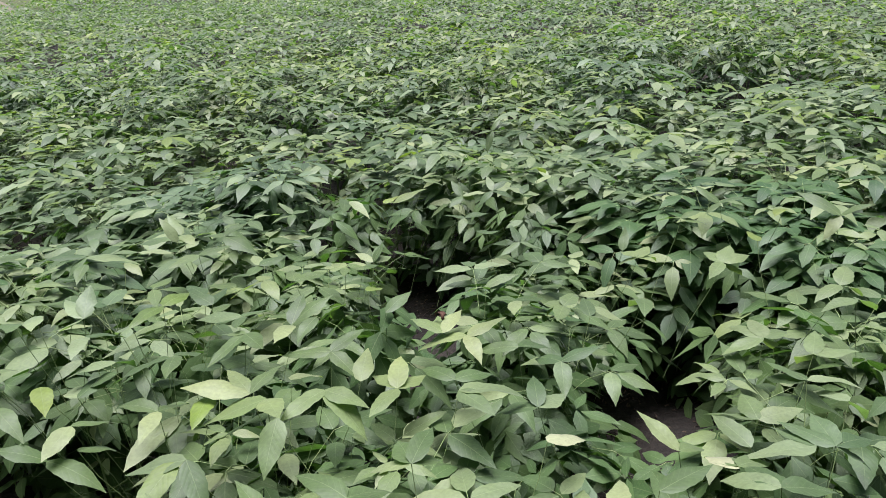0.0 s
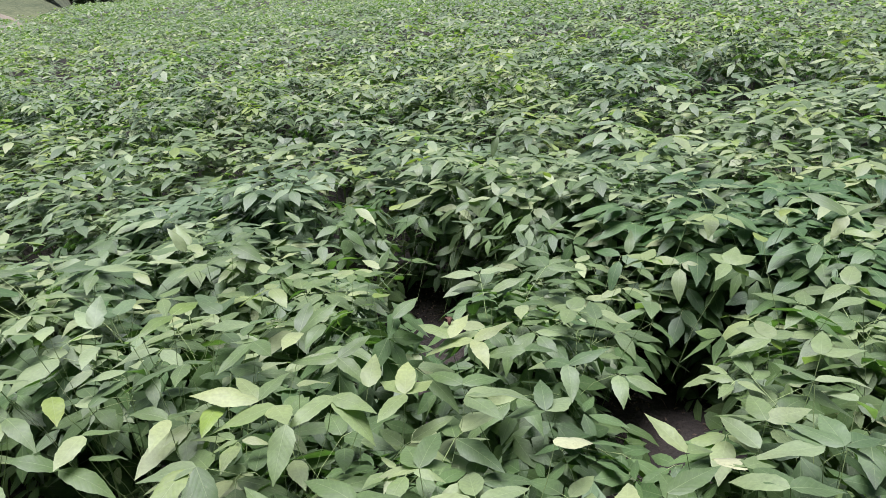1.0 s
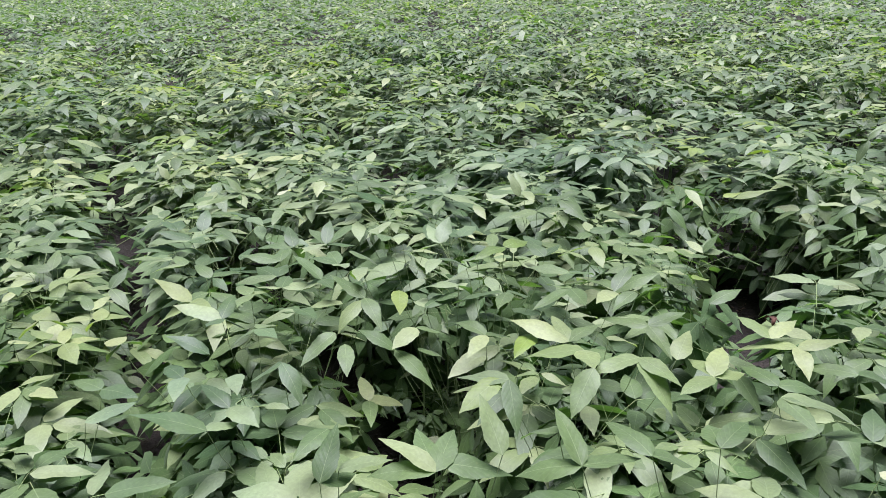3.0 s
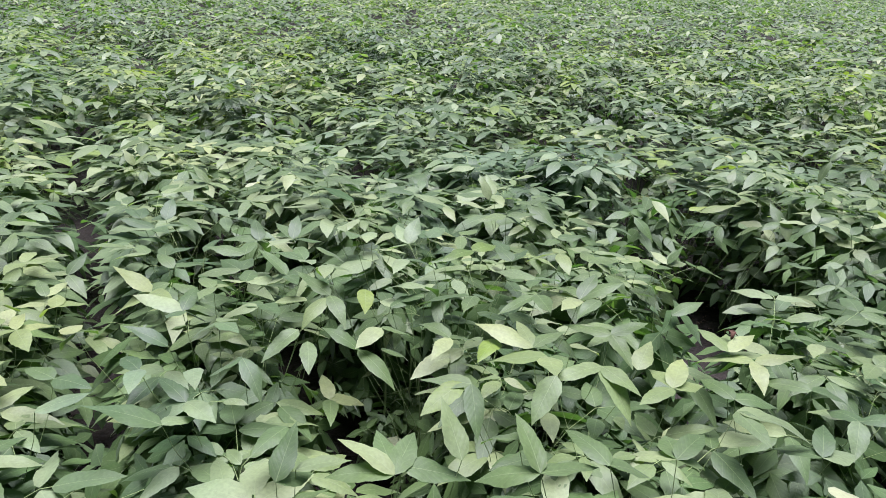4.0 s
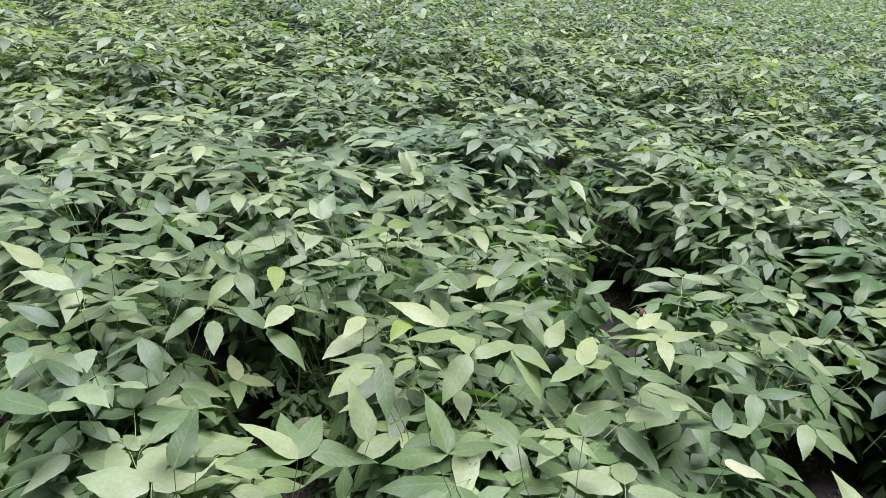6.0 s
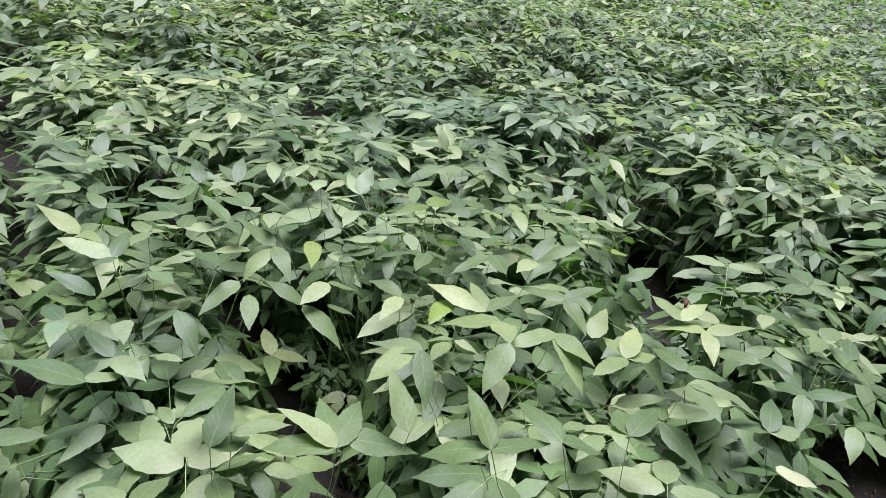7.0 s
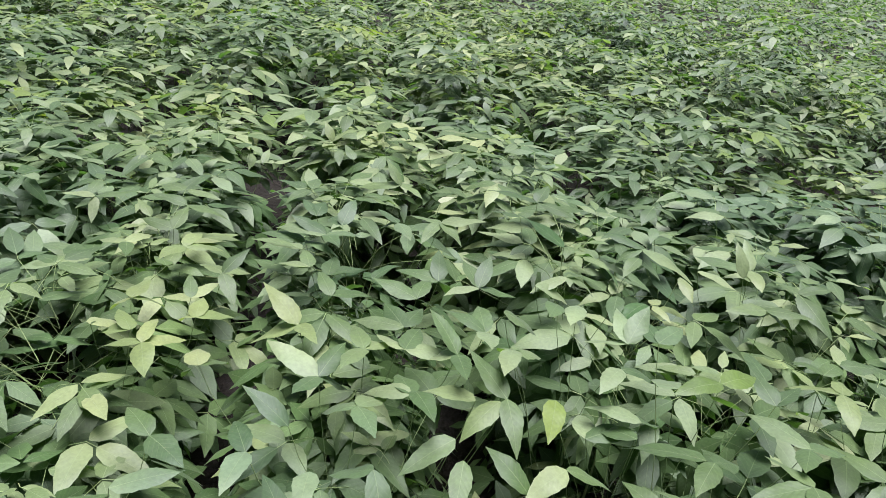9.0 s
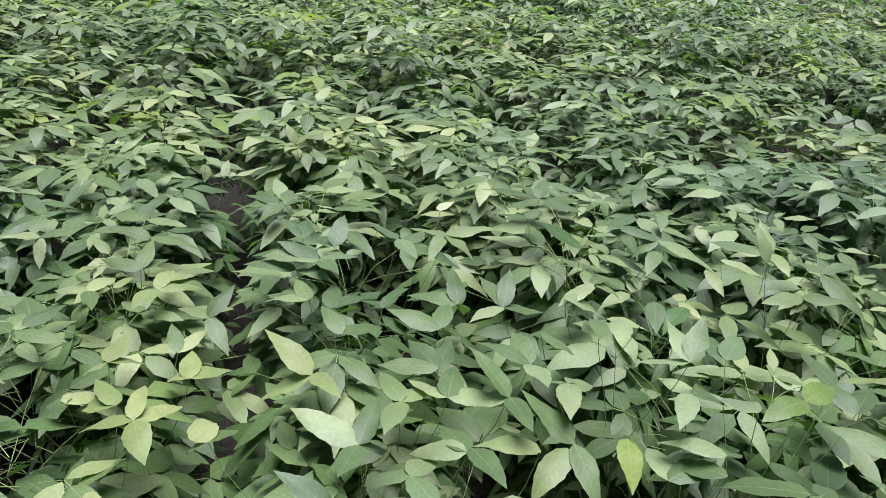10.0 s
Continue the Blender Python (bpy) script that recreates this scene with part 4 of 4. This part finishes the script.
# ---- beyond the field: meadow, earth bank, heap and hedge ----


def polar(deg, r):
    return math.sin(radians(deg)) * r, 0.65 + math.cos(radians(deg)) * r


def surface(name, rows, mat):
    """A mesh from rows of points."""
    w = len(rows[0])
    me = bpy.data.meshes.new(name)
    me.from_pydata([p for row in rows for p in row], [], [(i * w + j, i * w + j + 1, (i + 1) * w + j + 1, (i + 1) * w + j) for i in range(len(rows) - 1) for j in range(w - 1)])
    me.materials.append(mat)
    me.polygons.foreach_set("use_smooth", np.ones(len(me.polygons), dtype=bool))
    return new(name, me)


rings = (78, 95, 130, 200, 400, 860)
meadow = surface("meadow", [[(*polar(a, r), 0.02) for r in rings] for a in np.arange(-60, 61, 4.0)], GRASS)
tagged(meadow, "bright green grass beyond the far end of the field", "meadow", kind="structure")


def bank_rows(a0, a1, near, tops, lump, seed):
    rows = []
    for a in np.arange(a0, a1 + 0.01, 0.25):
        f = min(1.0, (a - a0) / 2.0, (a1 - a) / 2.0) ** 0.7 if a1 > a > a0 else 0.0
        row = []
        for k, (dr, dz) in enumerate(tops):
            q = noise.noise((a * 0.9, k * 1.7, seed))
            row.append((*polar(a, near + dr + 0.4 * q), -0.05 + f * dz * (1 + lump * q)))
        rows.append(row)
    return rows


bank = surface("earth_bank", bank_rows(-46, -25.8, 42, ((0, 0), (0.8, 0.4), (1.8, 0.75), (3.0, 1.0), (5, 1.1)), 0.25, 2.0), BANK)
tagged(bank, "low grey-brown earth bank along the edge of the field", "bank", kind="structure")
SLOPE = ((-4.5, -0.1), (0, 1.06), (3, 1.45), (8, 2.3), (16, 3.7), (30, 6.0), (44, 6.4))
verge = surface("grass_verge", bank_rows(-47, -22.4, 47, SLOPE, 0.2, 2.0), VERGE)
tagged(verge, "rough olive-green grass rising behind the earth bank", "grass", kind="structure")
heap = surface("soil_heap", bank_rows(-31.4, -25.4, 40.6, ((0, 0), (0.6, 0.55), (1.4, 1.0), (2.2, 1.2), (3.2, 1.05), (4.4, 0.0)), 0.14, 7.0), HEAP)
tagged(heap, "heap of pale dry soil against the earth bank", "soil heap")


def hedge_bush(x, y, height, seed, leaf_of=BUSH):
    """A dark shrub: stems and a ragged crown of small leaf clumps."""
    r = np.random.default_rng(seed)
    base = new("hedge_bush")
    base.location = (x, y, 0)
    o = Shape()
    for k in range(5):
        a, q = r.uniform(0, 6.28), r.uniform(0.2, 0.8)
        o.add_shape(tube([(0, 0, -0.1), (0.3 * q * math.cos(a), 0.3 * q * math.sin(a), height * 0.3), (q * math.cos(a), q * math.sin(a), height * 0.75)], 0.07, 0.02, 6, 0))
    new("stems", o.mesh("stems", (BARK,))).parent = base
    o = Shape()
    quad = [(0, 1, 2, 3)]
    for k in range(900):
        a, z = r.uniform(0, 6.28), height * r.uniform(0.08, 1.0) ** 0.8
        rad = 1.5 * math.sqrt(max(0.05, 1 - ((z / height - 0.45) / 0.6) ** 2)) * r.uniform(0.5, 1.0) ** 0.5
        c = np.array([rad * math.cos(a), rad * math.sin(a), z])
        R = leaf_frame(r.uniform(0, 6.28), r.uniform(-0.6, 1.0), r.uniform(-0.6, 0.6)) * r.uniform(0.12, 0.26)
        v = np.array([(-1, 0, 0), (0, -0.5, 0.1), (1, 0, -0.1), (0, 0.5, 0.1)]) @ R.T + c
        o.add(v, quad, np.full((4, 2), 0.3), 0)
    new("crown", o.mesh("crown", (leaf_of,))).parent = base
    return tagged(base, "dark green ragged bush in the hedge behind the field", "bush", "bushes in the far hedge")


hr = np.random.default_rng(8)
for k in range(16):
    a, dr = -37.5 + 0.85 * k + hr.uniform(-0.3, 0.3), hr.uniform(3, 13)
    low = hedge_bush(*polar(a, 47 + dr), hr.uniform(0.8, 2.0), 2000 + k, SHRUB)
    edge = min(1.0, (-22.4 - a) / 2.0) ** 0.7
    low.location.z = edge * float(np.interp(dr, [q[0] for q in SLOPE], [q[1] for q in SLOPE])) - 0.25
    low.scale = (hr.uniform(0.6, 1.2), hr.uniform(0.6, 1.2), hr.uniform(0.3, 0.5))
    tagged(low, "low olive-green shrub on the grassy bank", "bush", "shrubs on the bank")
for a in np.arange(-24.4, -17.5, 0.8):
    hedge_bush(*polar(a + hr.uniform(-0.3, 0.3), 79 + hr.uniform(-1.5, 1.5)), hr.uniform(3.2, 4.8), int(1000 + a * 10))

# ---- small things on and in the crop ----
lr, o = np.random.default_rng(17), Shape()
for bx, by, rad in BARE:
    for k in range(40):
        a, q = lr.uniform(0, 6.28), rad * 2.2 * math.sqrt(lr.random())
        x, y = bx + q * math.cos(a), by + q * math.sin(a)
        z = soil_height(x, y) + 0.006
        t, L = lr.uniform(0, 6.28), lr.choice((0.006, 0.009, 0.012, 0.05), p=(0.35, 0.35, 0.2, 0.1)) * lr.uniform(0.7, 1.3)
        d = np.array([math.cos(t) * L, math.sin(t) * L, lr.uniform(-0.002, 0.006)])
        o.add_shape(tube([(x, y, z), np.array([x, y, z + 0.003]) + d * 0.5, np.array([x, y, z]) + d], 0.0012 if L > 0.03 else 0.003, 0.0008, 4, 0))
tagged(new("plant_litter", o.mesh("plant_litter", (STRAW,))), "dry straw and leaf crumbs scattered on the bare soil", "litter", kind="stuff")

o = Shape()
for k in range(3):
    o.add_shape(leaflet(0.023, 0.014, 2.2 + 0.4 * k, 0.9, 0.8, 7, 5, 0, np.random.default_rng(60 + k)), leaf_frame(2.1 * k + 0.4, -0.5 + 0.3 * k), (0.004 * k, 0, 0.004 * k))
dry = new("dry_leaf", o.mesh("dry_leaf", (RUST,)))
dry.location = (0.18, 1.98, 0.665)
tagged(dry, "curled reddish-brown withered leaf caught on the crop", "dry leaf")
